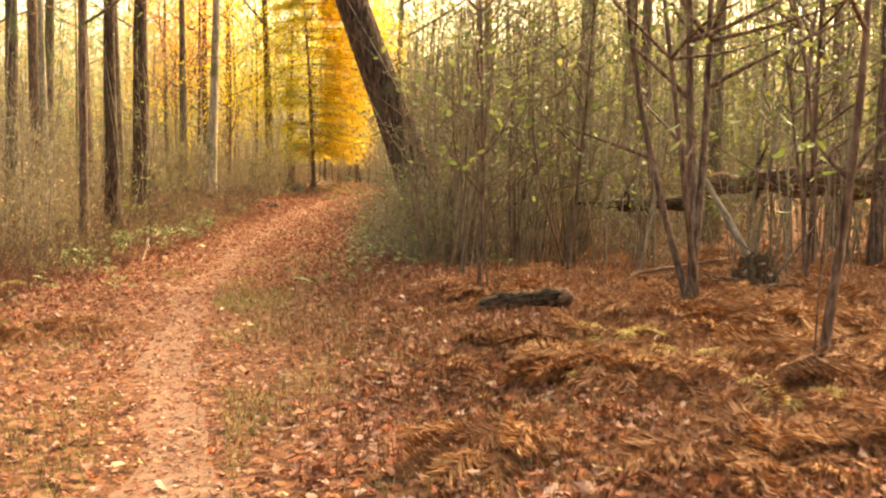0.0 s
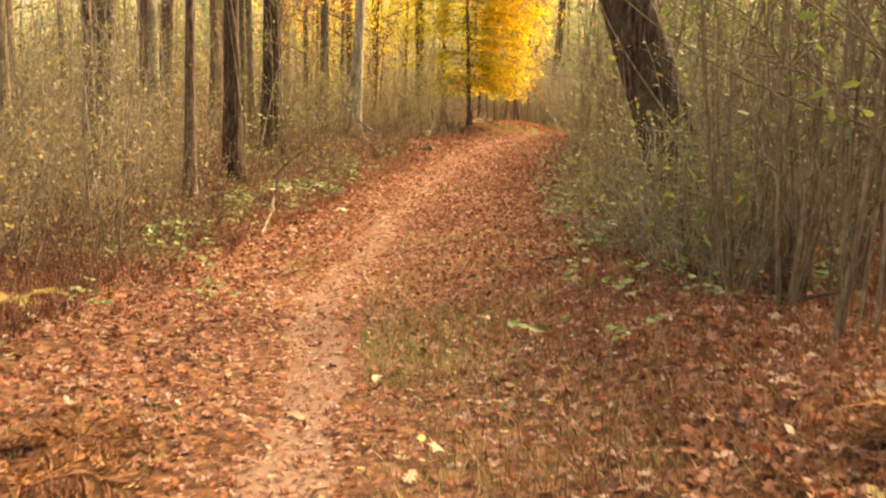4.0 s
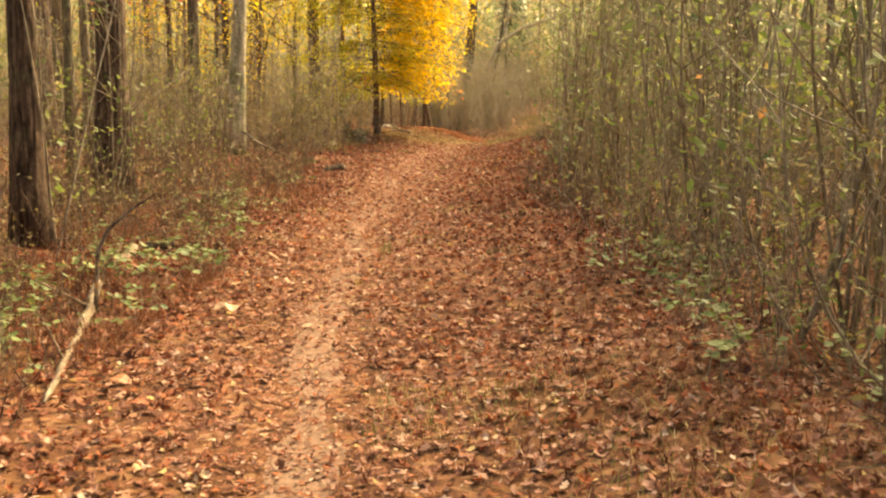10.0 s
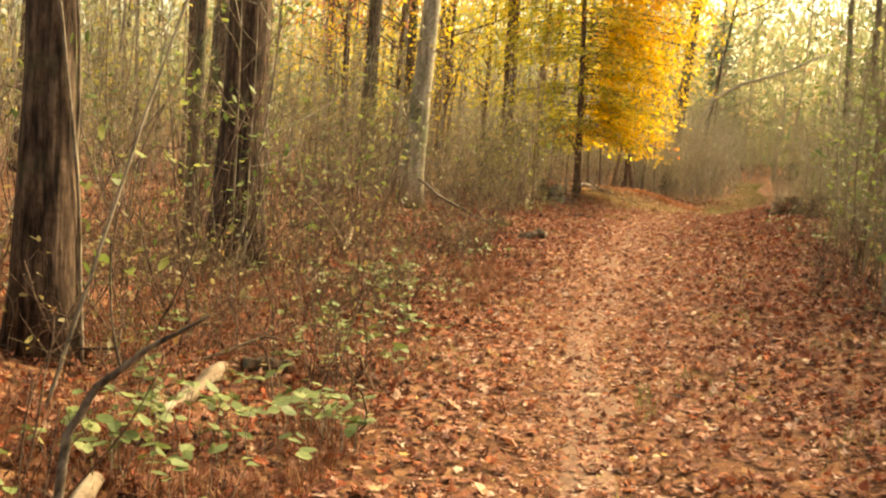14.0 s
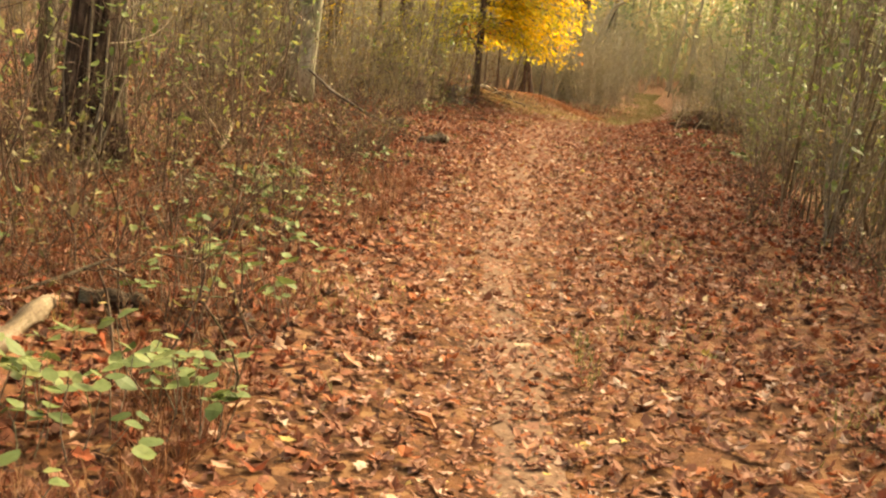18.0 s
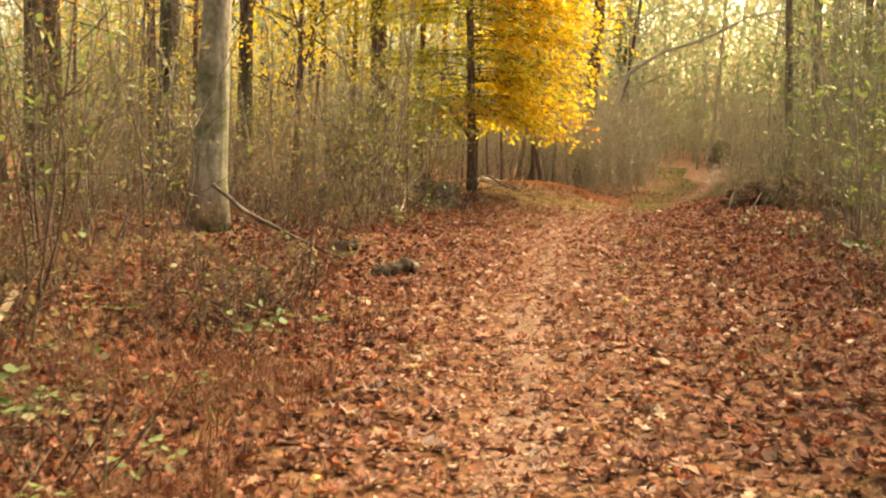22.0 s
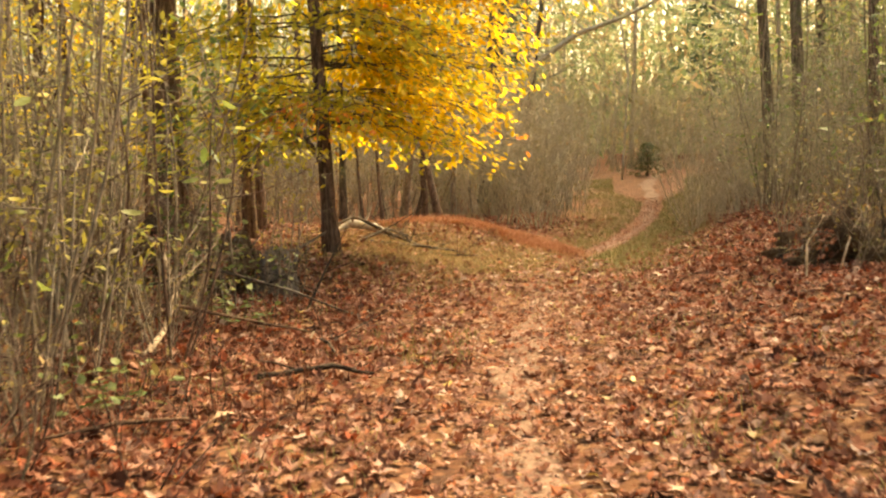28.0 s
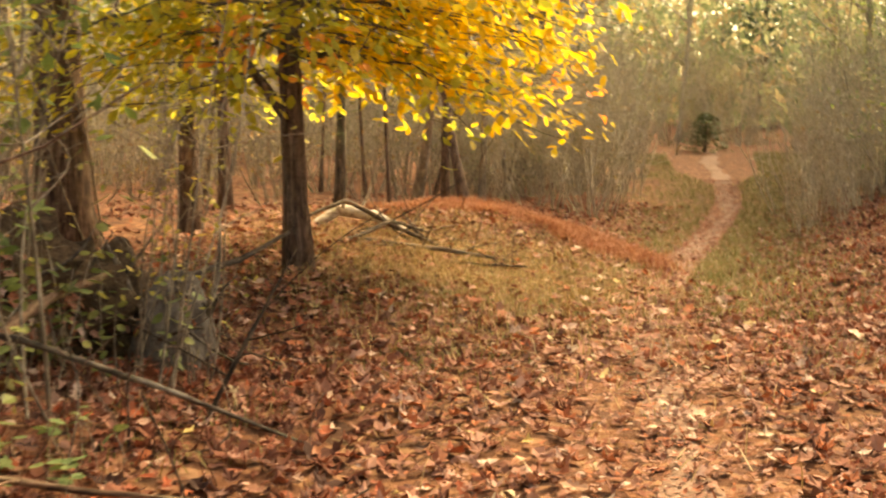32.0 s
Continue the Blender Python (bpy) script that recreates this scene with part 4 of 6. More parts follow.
merge_kind("background_brush", "brown undergrowth between the trees of the wood", "undergrowth", BRUSH,
           band(220, 6, 60, lambda y: left_edge(y) - 2.0, 14, -1, r1) + band(120, 17, 50, lambda y: right_edge(y) + 1.8, 9, 1, r1), r1, (0.8, 1.5))


SPRIG = plant_kind("sapling", "thin reddish sapling with a few large pale leaves", "sapling", "sparse saplings on the leaf floor", 6, M_BARK_BROWN, M_LEAF_GREEN, height=1.7, stems=3, spread=0.35, leaf_count=36, leaf=0.07, twigs=6, thick=0.006)
STICKS = plant_kind("sapling", "close brown stems with few leaves", "sapling", "brown stems behind the ferns", 5, M_POLE, M_LEAF_GREEN, height=3.4, stems=5, spread=0.4, leaf_count=55, leaf=0.062, twigs=6, thick=0.0125)
place_kind(DULLBRUSH, [(-0.45, 13.2), (-0.15, 13.8), (-0.5, 14.1)], r1, (0.9, 1.25))
place_kind(GREENBRUSH, [(-0.5, 12.7), (-0.35, 13.5), (-0.7, 14.3), (-0.55, 13.1), (-0.85, 14.9), (-0.2, 12.4), (-0.4, 14.0), (-0.65, 13.7)], r1, (0.7, 1.25))
place_kind(WOODLING, [(-0.3, 12.9), (0.05, 13.4), (0.3, 13.0), (-0.55, 13.7), (0.2, 14.2), (0.6, 12.9)], r1, (0.6, 0.9))
place_kind(YELLOWING, [(-5.6, 39.8), (-5.8, 39.9), (-6.2, 39.7), (-5.5, 40.1)], r1, (0.5, 0.75))
place_kind(STICKS, [(-0.35, 12.2), (-0.1, 11.6), (0.1, 12.6), (0.3, 13.2), (-0.15, 12.9), (0.25, 11.9), (0.7, 12.4), (0.55, 13.2), (0.9, 13.0), (0.45, 14.1), (0.3, 15.6)] + [(r1.uniform(0.4, 2.4), r1.uniform(12, 15.5)) for _ in range(8)] + band(26, 16, 34, right_edge, 1.6, 1, r1), r1, (0.75, 1.15))
place_kind(SPRIG, [(r1.uniform(-7.4, -6.1), r1.uniform(22.4, 27.5)) for _ in range(9)] + [(r1.uniform(-9.2, -6.6), r1.uniform(25, 32)) for _ in range(32)] + [(r1.uniform(-6.9, -5.8), r1.uniform(35, 39)) for _ in range(12)], r1, (0.6, 1.3))


# ---- the woods all round ----


def forest():
    r = np.random.default_rng(77)
    kinds = [(M_BARK_BROWN, M_LEAF_OLIVE, 0.24, 13, 22), (M_BARK_DARK, M_LEAF_DRY, 0.3, 14, 18), (M_BARK_GREY, M_LEAF_OLIVE, 0.18, 12, 20), (M_BARK_BROWN, M_LEAF_RED, 0.2, 12, 18), (M_BARK_DARK, M_LEAF_OLIVE, 0.14, 10, 18)]
    protos = []
    spots = []
    while len(spots) < 150:
        x, y = r.uniform(-42, 36), r.uniform(-18, 92)
        if left_edge(min(y, 60)) - 2.5 < x < right_edge(min(y, 60)) + 3.0 and y < 66:
            continue
        if -3 < x < 4 and 60 < y < 80:
            continue
        if all((x - a) ** 2 + (y - b) ** 2 > 3.5 for a, b in spots):
            spots.append((x, y))
    for k, (x, y) in enumerate(spots):
        z = float(ground_z(x, y)) - 0.06
        if k < 10:
            bm, lm, w, h, lf = kinds[k % 5]
            t = tree((x, y), h * r.uniform(0.85, 1.15), w * r.uniform(0.8, 1.2), (r.normal() * 0.03, r.normal() * 0.03), bm, lm, 300 + k, limbs=6, leaves=lf, leaf=0.11)
            tagged(t, group="trees of the surrounding wood")
            protos.append(t)
        else:
            copy_thing(protos[k % 10], pose(x, y, z, 0, 0, r.random() * 360))


forest()


def distance():
    """Beyond the wood: a far belt of stems and twigs, too many to count."""
    r = np.random.default_rng(99)
    n = 2600
    a = r.random(n) * 6.28
    d = r.uniform(52, 85, n)
    x, y = -4 + np.cos(a) * d * 0.8, 30 + np.sin(a) * d * 1.0
    keep = ~((np.abs(x) < 5) & (y > 0) & (y < 78))
    x, y = x[keep], y[keep]
    z = ground_z(x, y)
    stems, tops = Shape(), Shape()
    for X, Y, Z in zip(x, y, z):
        h = r.uniform(3, 10)
        p = np.array([(X, Y, Z - 0.1), (X + r.normal() * 0.15, Y, Z + h * 0.5), (X + r.normal() * 0.4, Y + r.normal() * 0.3, Z + h)])
        stems.tube(p, [0.02 + 0.012 * h, 0.015 + 0.006 * h, 0.01], 4, 0, False, r)
    m = len(x) * 55
    i = r.integers(0, len(x), m)
    q = np.stack([x[i] + r.normal(size=m) * 0.8, y[i] + r.normal(size=m) * 0.8, z[i] + np.abs(r.normal(size=m)) * 5.4], -1)
    scatter(tops, SLIM, q, r.uniform(0.25, 0.8, m), r.random(m) * 6.28, r.normal(size=m) * 0.8, r.normal(size=m) * 0.8, 0.3, r)
    k = 56000
    fx, fy = r.uniform(-34, 30, k), r.uniform(64, 92, k)
    ok = ~((np.abs(fx - 1) < 3) & (fy < 70))
    fx, fy = fx[ok], fy[ok]
    k = len(fx)
    hgt = 0.4 + 12.5 * r.random(k) ** 1.3 * (0.75 + 0.25 * np.sin(fx * 0.7) * np.sin(fy * 0.5 + fx * 0.21))
    scatter(tops, SLIM, np.stack([fx, fy, ground_z(fx, fy) + hgt], -1), r.uniform(0.2, 0.75, k), r.random(k) * 6.28, r.normal(size=k) * 0.9, r.normal(size=k) * 0.9, 0.3, r)
    thing = new("far_woods")
    part("stems", stems.mesh("stems", M_TWIG), thing)
    # no mist in the air here, the pale leaf colour stands for it
    part("foliage", tops.mesh("foliage", M_FAR_HAZED, False), thing)
    tagged(thing, "distant belt of thin grey trees and foliage, haze put into the leaf colour", "woods", kind="stuff")


distance()


# ---- fallen wood ----


def branch(name, pts, radii, mat, label, category="branch", twigs=0, seed=1, sides=9, rough=0.16, broken=None):
    r = np.random.default_rng(seed)
    p0 = np.array(pts[0], float)
    thing = new(name)
    thing.location = p0
    pts = np.array(pts, float) - p0
    turn = Vector(pts[-1] - pts[0]).rotation_difference(Vector((0, 0, 1))).to_matrix()
    thing.matrix_basis = Matrix.Translation(p0) @ turn.inverted().to_4x4()
    turn = np.array(turn)
    pts = pts @ turn.T
    up = turn @ (0, 0, 0.15)
    s = np.linspace(0, len(pts) - 1, 5 * len(pts))
    fine = np.stack([np.interp(s, np.arange(len(pts)), pts[:, c]) for c in range(3)], -1) + r.normal(size=(len(s), 3)) * np.mean(radii) * 0.10
    rad = np.interp(s, np.arange(len(pts)), radii)
    if category == "log":
        rad = rad * (1 + 0.16 * np.interp(np.arange(len(s)), np.arange(0, len(s) + 3, 3), r.normal(size=len(np.arange(0, len(s) + 3, 3)))))
        rad[0] *= 0.55
    wood = part("wood", Shape().tube(fine, rad, sides, rough, True, r).mesh("wood", mat), thing)
    for k in range(twigs):
        i = r.integers(len(s) // 4, len(s))
        b1 = fine[i] + (r.normal(size=3) * 0.3 + up) * (3.0 if category == "tree" else 1.0)
        part("twig", Shape().tube(bent(fine[i], b1, 0.05, 5, r), np.linspace(rad[i] * 0.4, 0.003, 5), 5, 0, False, r).mesh("twig", mat), wood)
    if broken:
        d = fine[-1] - fine[-2]
        d = d / np.linalg.norm(d)
        part("broken_end", Shape().tube([fine[-1] - d * 0.01, fine[-1] + d * 0.02, fine[-1] + d * 0.07], [rad[-1] * 0.97, rad[-1] * 0.8, rad[-1] * 0.35], sides, 0.5, True, r).mesh("broken_end", broken), wood, "splintered end")
    return tagged(thing, label, category)


def on(x, y, h=0.0):
    return (x, y, float(ground_z(x, y)) + h)


branch("fallen_log", [on(-5.42, 31.85, 0.0), on(-5.3, 31.98, 0.03), on(-5.16, 32.14, 0.055)], [0.045, 0.055, 0.06], M_ROT, "short dark rotten log lying in the leaves", "log", broken=M_STEM, seed=3, rough=0.7)
branch("fallen_branch", [on(-7.1, 33.0, 0.5), on(-6.7, 32.75, 0.33), on(-6.2, 32.6, 0.14), on(-5.75, 32.35, 0.03)], [0.02, 0.02, 0.017, 0.009], M_DEADWOOD, "long grey branch leaning from the beech to the ground", twigs=5, seed=4)
branch("fallen_branch", [on(-6.05, 33.3, 0.04), on(-5.85, 33.45, 0.07)], [0.055, 0.05], M_ROT, "mossy dark chunk of branch beside shrubs", seed=6, rough=0.4)
branch("fallen_branch", [on(-6.65, 27.2, 0.02), on(-6.75, 27.9, 0.04), on(-6.88, 28.5, 0.07), on(-6.92, 28.8, 0.16)], [0.012, 0.02, 0.028, 0.02], M_PALEWOOD, "pale barkless forked branch on brown leaves", twigs=3, seed=7)
branch("fallen_branch", [on(-7.9, 29.6, 0.03), on(-7.4, 29.9, 0.06)], [0.05, 0.04], M_ROT, "dark rotten chunk of branch in the leaves", seed=27, rough=0.4)
branch("birch_log", [on(-4.9, 17.55, 0.02), on(-5.02, 18.1, 0.04), on(-5.17, 18.8, 0.03), on(-5.38, 19.6, 0.05), on(-5.56, 20.35, 0.06)], [0.014, 0.018, 0.024, 0.032, 0.036], M_BIRCH, "thin fallen birch pole with peeling whitish bark", "log", twigs=2, seed=8, rough=0.3)
branch("fallen_branch", [on(-5.37, 19.70, 0.0), (-5.35, 19.75, 0.03), (-5.29, 19.80, 0.17), (-5.14, 19.80, 0.30), (-4.93, 19.75, 0.43)], [0.017, 0.014, 0.012, 0.009, 0.004], M_DEADWOOD, "dark curved twig rising from the fallen birch", twigs=1, seed=10)
branch("birch_log", [on(-5.83, 21.5, 0.0), on(-5.87, 21.95, 0.02), on(-5.9, 22.4, 0.04)], [0.035, 0.042, 0.045], M_BIRCH, "short grey birch log sunk in leaves", "log", broken=M_PALEWOOD, seed=28, rough=0.25)
branch("fallen_branch", [on(-5.85, 22.6, 0.03), on(-5.6, 22.7, 0.04)], [0.05, 0.04], M_ROT, "black rotten wood beside the birch log", seed=29, rough=0.4)
branch("fallen_log", [on(-1.45, 40.9, 0.02), on(-1.0, 40.6, 0.10), on(-0.3, 40.3, 0.16), on(0.9, 40.0, 0.2), on(2.4, 39.6, 0.25)], [0.03, 0.06, 0.09, 0.11, 0.13], M_ROT, "dark mossy fallen log at the trail side", "log", twigs=12, seed=11, rough=0.7)
branch("fallen_branch", [on(-1.15, 40.0, 0.02), on(-0.95, 40.3, 0.3), on(-0.75, 40.5, 0.5)], [0.012, 0.010, 0.006], M_PALEWOOD, "pale bent stick against the mossy log", seed=21)
branch("fallen_log", [on(0.12, 8.12, 0.05), on(0.3, 8.05, 0.11), on(0.5, 7.95, 0.14), on(0.7, 7.82, 0.13)], [0.05, 0.068, 0.07, 0.055], M_ROT, "short dark log with brown broken end among dead ferns", "log", broken=M_UMBERWOOD, seed=12, rough=0.4)
branch("fallen_log", [on(7.6, 12.6, 0.4), on(5.8, 13.2, 0.9), on(4.4, 13.6, 1.05), on(3.6, 13.85, 1.03), on(2.95, 14.05, 0.98)], [0.2, 0.2, 0.19, 0.17, 0.15], M_UMBERWOOD, "long dark fallen trunk propped up inside the thicket", "log", twigs=14, seed=13, rough=0.4, broken=M_UMBERWOOD)
branch("fallen_log", [on(1.5, 14.8, 0.72), on(2.2, 14.4, 0.74), on(2.9, 14.2, 0.82)], [0.03, 0.07, 0.085], M_ROT, "dark broken top of the fallen trunk", "log", twigs=5, seed=33, rough=0.5)
branch("fallen_branch", [on(2.85, 10.9, 0.03), on(2.6, 11.2, 0.6), on(2.3, 11.6, 1.25)], [0.036, 0.034, 0.026], M_STEM, "grey broken pole leaning in the brush", seed=14)
branch("fallen_branch", [on(1.2, 9.2, 0.02), on(1.5, 9.6, 0.18), on(2.3, 9.9, 0.3)], [0.018, 0.018, 0.012], M_UMBERWOOD, "brown broken branch lying over the ferns", seed=24)
branch("fallen_branch", [on(-6.09, 38.7, 0.02), on(-6.09, 39.2, 0.2), on(-6.08, 39.55, 0.28), on(-6.06, 39.9, 0.36), on(-5.95, 40.2, 0.42)], [0.02, 0.026, 0.026, 0.024, 0.014], M_UMBERWOOD, "brown slanting dead branch across the root mass", seed=15)
branch("leaning_stem", [on(-5.36, 39.44, 0.0), on(-5.27, 39.52, 0.2), on(-5.17, 39.62, 0.4), on(-5.06, 39.7, 0.62)], [0.011, 0.010, 0.007, 0.003], M_ROT, "dark thin stem of a dead bush slanting over the leaves", "dead bush", twigs=6, seed=51)
branch("fallen_branch", [on(-5.72, 45.3, 0.02), on(-5.5, 45.5, 0.16), on(-5.2, 45.55, 0.17), on(-4.9, 45.6, 0.06)], [0.03, 0.05, 0.052, 0.03], M_BLEACHED, "white bleached log behind the golden tree", twigs=3, seed=16, rough=0.3)
branch("fallen_branch", [on(-5.35, 44.0, 0.02), on(-5.0, 44.9, 0.22), on(-4.75, 45.6, 0.1)], [0.02, 0.018, 0.01], M_ROT, "dark crooked branch beside the bleached log", twigs=5, seed=47)
branch("fallen_branch", [on(-5.9, 44.9, 0.05), on(-5.4, 45.2, 0.28), on(-5.0, 45.3, 0.12), on(-4.5, 45.2, 0.02)], [0.012, 0.02, 0.02, 0.012], M_DEADWOOD, "grey tangled branch over the bleached log", twigs=6, seed=48)
branch("fallen_branch", [on(-5.3, 44.3, 0.06), on(-4.5, 44.6, 0.10), on(-3.9, 44.9, 0.04)], [0.022, 0.018, 0.008], M_DEADWOOD, "dark thin branch on the grassy bank", twigs=6, seed=17)
branch("fallen_branch", [on(-6.2, 41.6, 0.04), on(-5.75, 42.2, 0.12), on(-5.5, 42.5, 0.3)], [0.02, 0.018, 0.012], M_DEADWOOD, "dark dead branch propped against the golden tree", twigs=3, seed=22)
branch("fallen_branch", [on(-5.35, 36.9, 0.02), on(-4.95, 37.1, 0.05), on(-4.7, 37.0, 0.02)], [0.016, 0.015, 0.009], M_ROT, "dark short branch among the leaves", twigs=2, seed=23)

branch("leaning_stem", [on(-6.1, 20.95, 0.0), (-6.0, 21.18, 0.38), (-5.93, 21.41, 0.96), (-5.8, 21.8, 1.9), (-5.6, 22.2, 2.9)], [0.009, 0.008, 0.007, 0.006, 0.003], M_STEM, "thin pale sapling stem leaning over the leaf floor", "sapling", twigs=4, seed=41)
branch("fallen_branch", [on(-5.95, 37.0, 0.02), on(-5.98, 37.6, 0.14), on(-6.0, 38.0, 0.3), on(-6.2, 38.5, 0.5), on(-6.5, 38.8, 0.62)], [0.02, 0.019, 0.016, 0.012, 0.006], M_PALEWOOD, "pale curved dead branch rising out of the brush", twigs=4, seed=42)
branch("fallen_branch", [on(-6.5, 39.3, 0.12), on(-6.0, 39.2, 0.3), on(-5.4, 39.1, 0.2), on(-4.95, 39.2, 0.03)], [0.012, 0.013, 0.010, 0.005], M_DEADWOOD, "thin grey branch drooping before the uprooted stump", twigs=4, seed=43)
branch("fallen_branch", [on(-6.6, 37.9, 0.05), on(-6.1, 38.2, 0.2), on(-5.5, 38.5, 0.1), on(-5.2, 38.7, 0.02)], [0.014, 0.013, 0.010, 0.005], M_UMBERWOOD, "thin brown branch lying over the leaves by the stump", twigs=3, seed=44)
branch("fallen_branch", [on(-6.9, 36.2, 0.05), on(-6.7, 36.4, 0.35), on(-6.75, 36.7, 0.75), on(-6.5, 37.0, 1.0)], [0.018, 0.016, 0.013, 0.006], M_DEADWOOD, "dark curved branch standing in the brush", twigs=4, seed=45)
branch("fallen_branch", [on(-1.55, 39.6, 0.02), on(-1.45, 39.9, 0.25), on(-1.25, 40.1, 0.45)], [0.010, 0.009, 0.005], M_PALEWOOD, "pale thin stick leaning on the mossy log", seed=46)

branch("dead_tree", [on(-2.75, 57.0, -0.05), (-2.5, 57.0, 1.5), (-2.1, 57.0, 2.5), (-1.2, 57.0, 3.1), (0.0, 57.0, 3.5), (1.3, 57.0, 4.2), (2.4, 57.2, 4.4)], [0.10, 0.085, 0.07, 0.055, 0.045, 0.03, 0.012], M_TWIG, "bare pale tree arching over the far trail", "tree", twigs=16, seed=30)
branch("dead_tree", [on(0.6, 62.0, -0.05), (0.8, 62.0, 2.5), (0.5, 62.0, 4.5), (0.9, 62.0, 7.0)], [0.035, 0.03, 0.024, 0.012], M_TWIG, "bare whitish tree beyond the bend of the trail", "tree", twigs=12, seed=31)


rs = np.random.default_rng(88)
for k in range(16):
    x, y = (rs.uniform(-5.2, -4.0), rs.uniform(43.8, 46.0)) if k < 7 else (float(rs.uniform(-6.8, -5.0)), float(rs.uniform(20, 40)))
    a, ln = rs.random() * 3.14, rs.uniform(0.35, 0.9)
    ends = [(x - math.cos(a) * ln / 2, y - math.sin(a) * ln / 2), (x + math.cos(a) * ln / 2, y + math.sin(a) * ln / 2)]
    branch("stick", [on(*ends[0], 0.03), on(x, y, 0.06), on(*ends[1], 0.05 + 0.08 * rs.random())], [0.006, 0.011, 0.007], M_ROT if k % 3 else M_UMBERWOOD, "thin dead stick lying on the fallen leaves", "stick", twigs=2, seed=120 + k)


CAUGHT = []  # leaves lying on root soil, laid with the rest of the litter


def root_mass(x, y, rx, ry, h, label, seed, mat=M_SOIL, lumps=1.0, leafy_share=1.0):
    """An uprooted stump: a lumpy disc of dark soil with broken roots."""
    r = np.random.default_rng(seed)
    thing = new("uprooted_stump")
    thing.location = on(x, y, -0.05)
    u, w = np.meshgrid(np.linspace(0, 2 * np.pi, 57)[:-1], np.linspace(0, np.pi / 2, 20))
    rad = 1 + lumps * (0.2 * np.sin(3 * u + 1) * np.sin(2 * w) + 0.15 * np.sin(7 * u + 5.0 * w) + 0.1 * np.sin(15 * u - 9 * w) + 0.17 * (r.random(u.shape) - 0.5))
    rad[-1] = rad[-1].mean()
    v = np.stack([rx * rad * np.cos(w) * np.cos(u), ry * rad * np.cos(w) * np.sin(u), h * rad * np.sin(w)], -1).reshape(-1, 3)
    i, j = np.meshgrid(np.arange(19), np.arange(56), indexing="ij")
    a, b = i * 56 + j, i * 56 + (j + 1) % 56
    f = np.concatenate([np.stack([a, b, b + 56], -1).reshape(-1, 3), np.stack([a, b + 56, a + 56], -1).reshape(-1, 3)])
    part("soil", tri_mesh("soil", v, f, mat), thing, "crumbling root soil")
    n = int(800 * leafy_share * rx * h / 0.2)
    u, w = r.random(n) * 6.28, np.arcsin(r.random(n) ** 0.8)
    q = np.stack([rx * 1.05 * np.cos(w) * np.cos(u), ry * 1.05 * np.cos(w) * np.sin(u), h * 1.04 * np.sin(w)], -1) * (0.84 + 0.18 * r.random((n, 1)))
    CAUGHT.append((q + on(x, y, -0.05), u, 1.2 * (np.sin(w) - 1) + r.normal(size=n) * 0.4))
    for k in range(16):
        a = r.random() * 6.28
        p0 = np.array([rx * math.cos(a) * 0.8, ry * math.sin(a) * 0.8, h * r.uniform(0.2, 0.7)])
        p1 = p0 * 1.2 + r.normal(size=3) * 0.2 + (0, 0, 0.05)
        part("root", Shape().tube(bent(p0, p1, 0.06, 6, r), np.linspace(0.004 + 0.02 * r.random(), 0.003, 6), 5, 0.1, True, r).mesh("root", M_DEADWOOD), thing)
    tagged(thing, label, "stump")


root_mass(-6.3, 40.65, 0.46, 0.3, 0.4, "dark uprooted stump with broken roots and soil", 1, leafy_share=0.3)
root_mass(-5.74, 40.5, 0.19, 0.22, 0.44, "smooth grey weathered root end beside the uprooted stump", 7, M_CLAY, 0.35, 0.05)
root_mass(-6.85, 40.45, 0.8, 0.42, 0.5, "dark root plate overgrown with twigs", 2)
root_mass(-0.55, 40.75, 0.85, 0.5, 0.4, "dark leafy root mound under the fallen log", 3)
root_mass(-0.1, 11.9, 0.13, 0.12, 0.26, "small blackened stump at the foot of the upright stems", 6)
root_mass(2.38, 9.25, 0.17, 0.16, 0.34, "blackened stump in the ferns", 5)


# ---- ferns, ground plants, grass ----


def frond(r, length, mat):
    sh = Shape()
    s = np.linspace(0, 1, 8)
    p = np.stack([s * length * 0.85, 0 * s + r.normal() * 0.06 * s, length * (0.55 * s - 0.72 * s ** 2)], -1)
    sh.tube(p, np.linspace(0.005, 0.0015, 8), 4, 0, False, r)
    n = 110
    k = np.repeat(np.linspace(0.12, 0.99, n // 2), 2)
    side = np.tile([1.0, -1.0], n // 2)
    q = np.stack([np.interp(k, s, p[:, c]) for c in range(3)], -1)
    ln = length * 0.22 * np.sin(np.pi * (0.12 + 0.88 * (1 - k)) ** 0.8) + 0.02
    hd = side * (1.15 - 0.3 * k) + r.normal(size=n) * 0.15
    q = q + np.stack([np.cos(hd) * ln * 0.5, np.sin(hd) * ln * 0.5, -ln * 0.12], -1)
    scatter(sh, NARROW, q, ln, hd, -0.25 + r.normal(size=n) * 0.2, r.normal(size=n) * 0.5, 0.5, r)
    return sh.mesh("frond", mat, False)


def ferns(spots, mat, label, group, r, size=(0.45, 0.8)):
    meshes = [frond(r, 0.8, mat) for _ in range(6)]
    for x, y in spots:
        thing = new("fern")
        thing.matrix_basis = pose(*on(x, y), 0, 0, r.random() * 360) @ Matrix.Scale(r.uniform(*size), 4)
        n = int(r.integers(6, 10))
        for k in range(n):
            f = part("frond", meshes[int(r.integers(0, 6))], thing)
            f.matrix_basis = pose(0, 0, 0.02, r.normal() * 18, r.uniform(-26, 12), 360 * k / n + r.normal() * 14)
        tagged(thing, label, "fern", group)


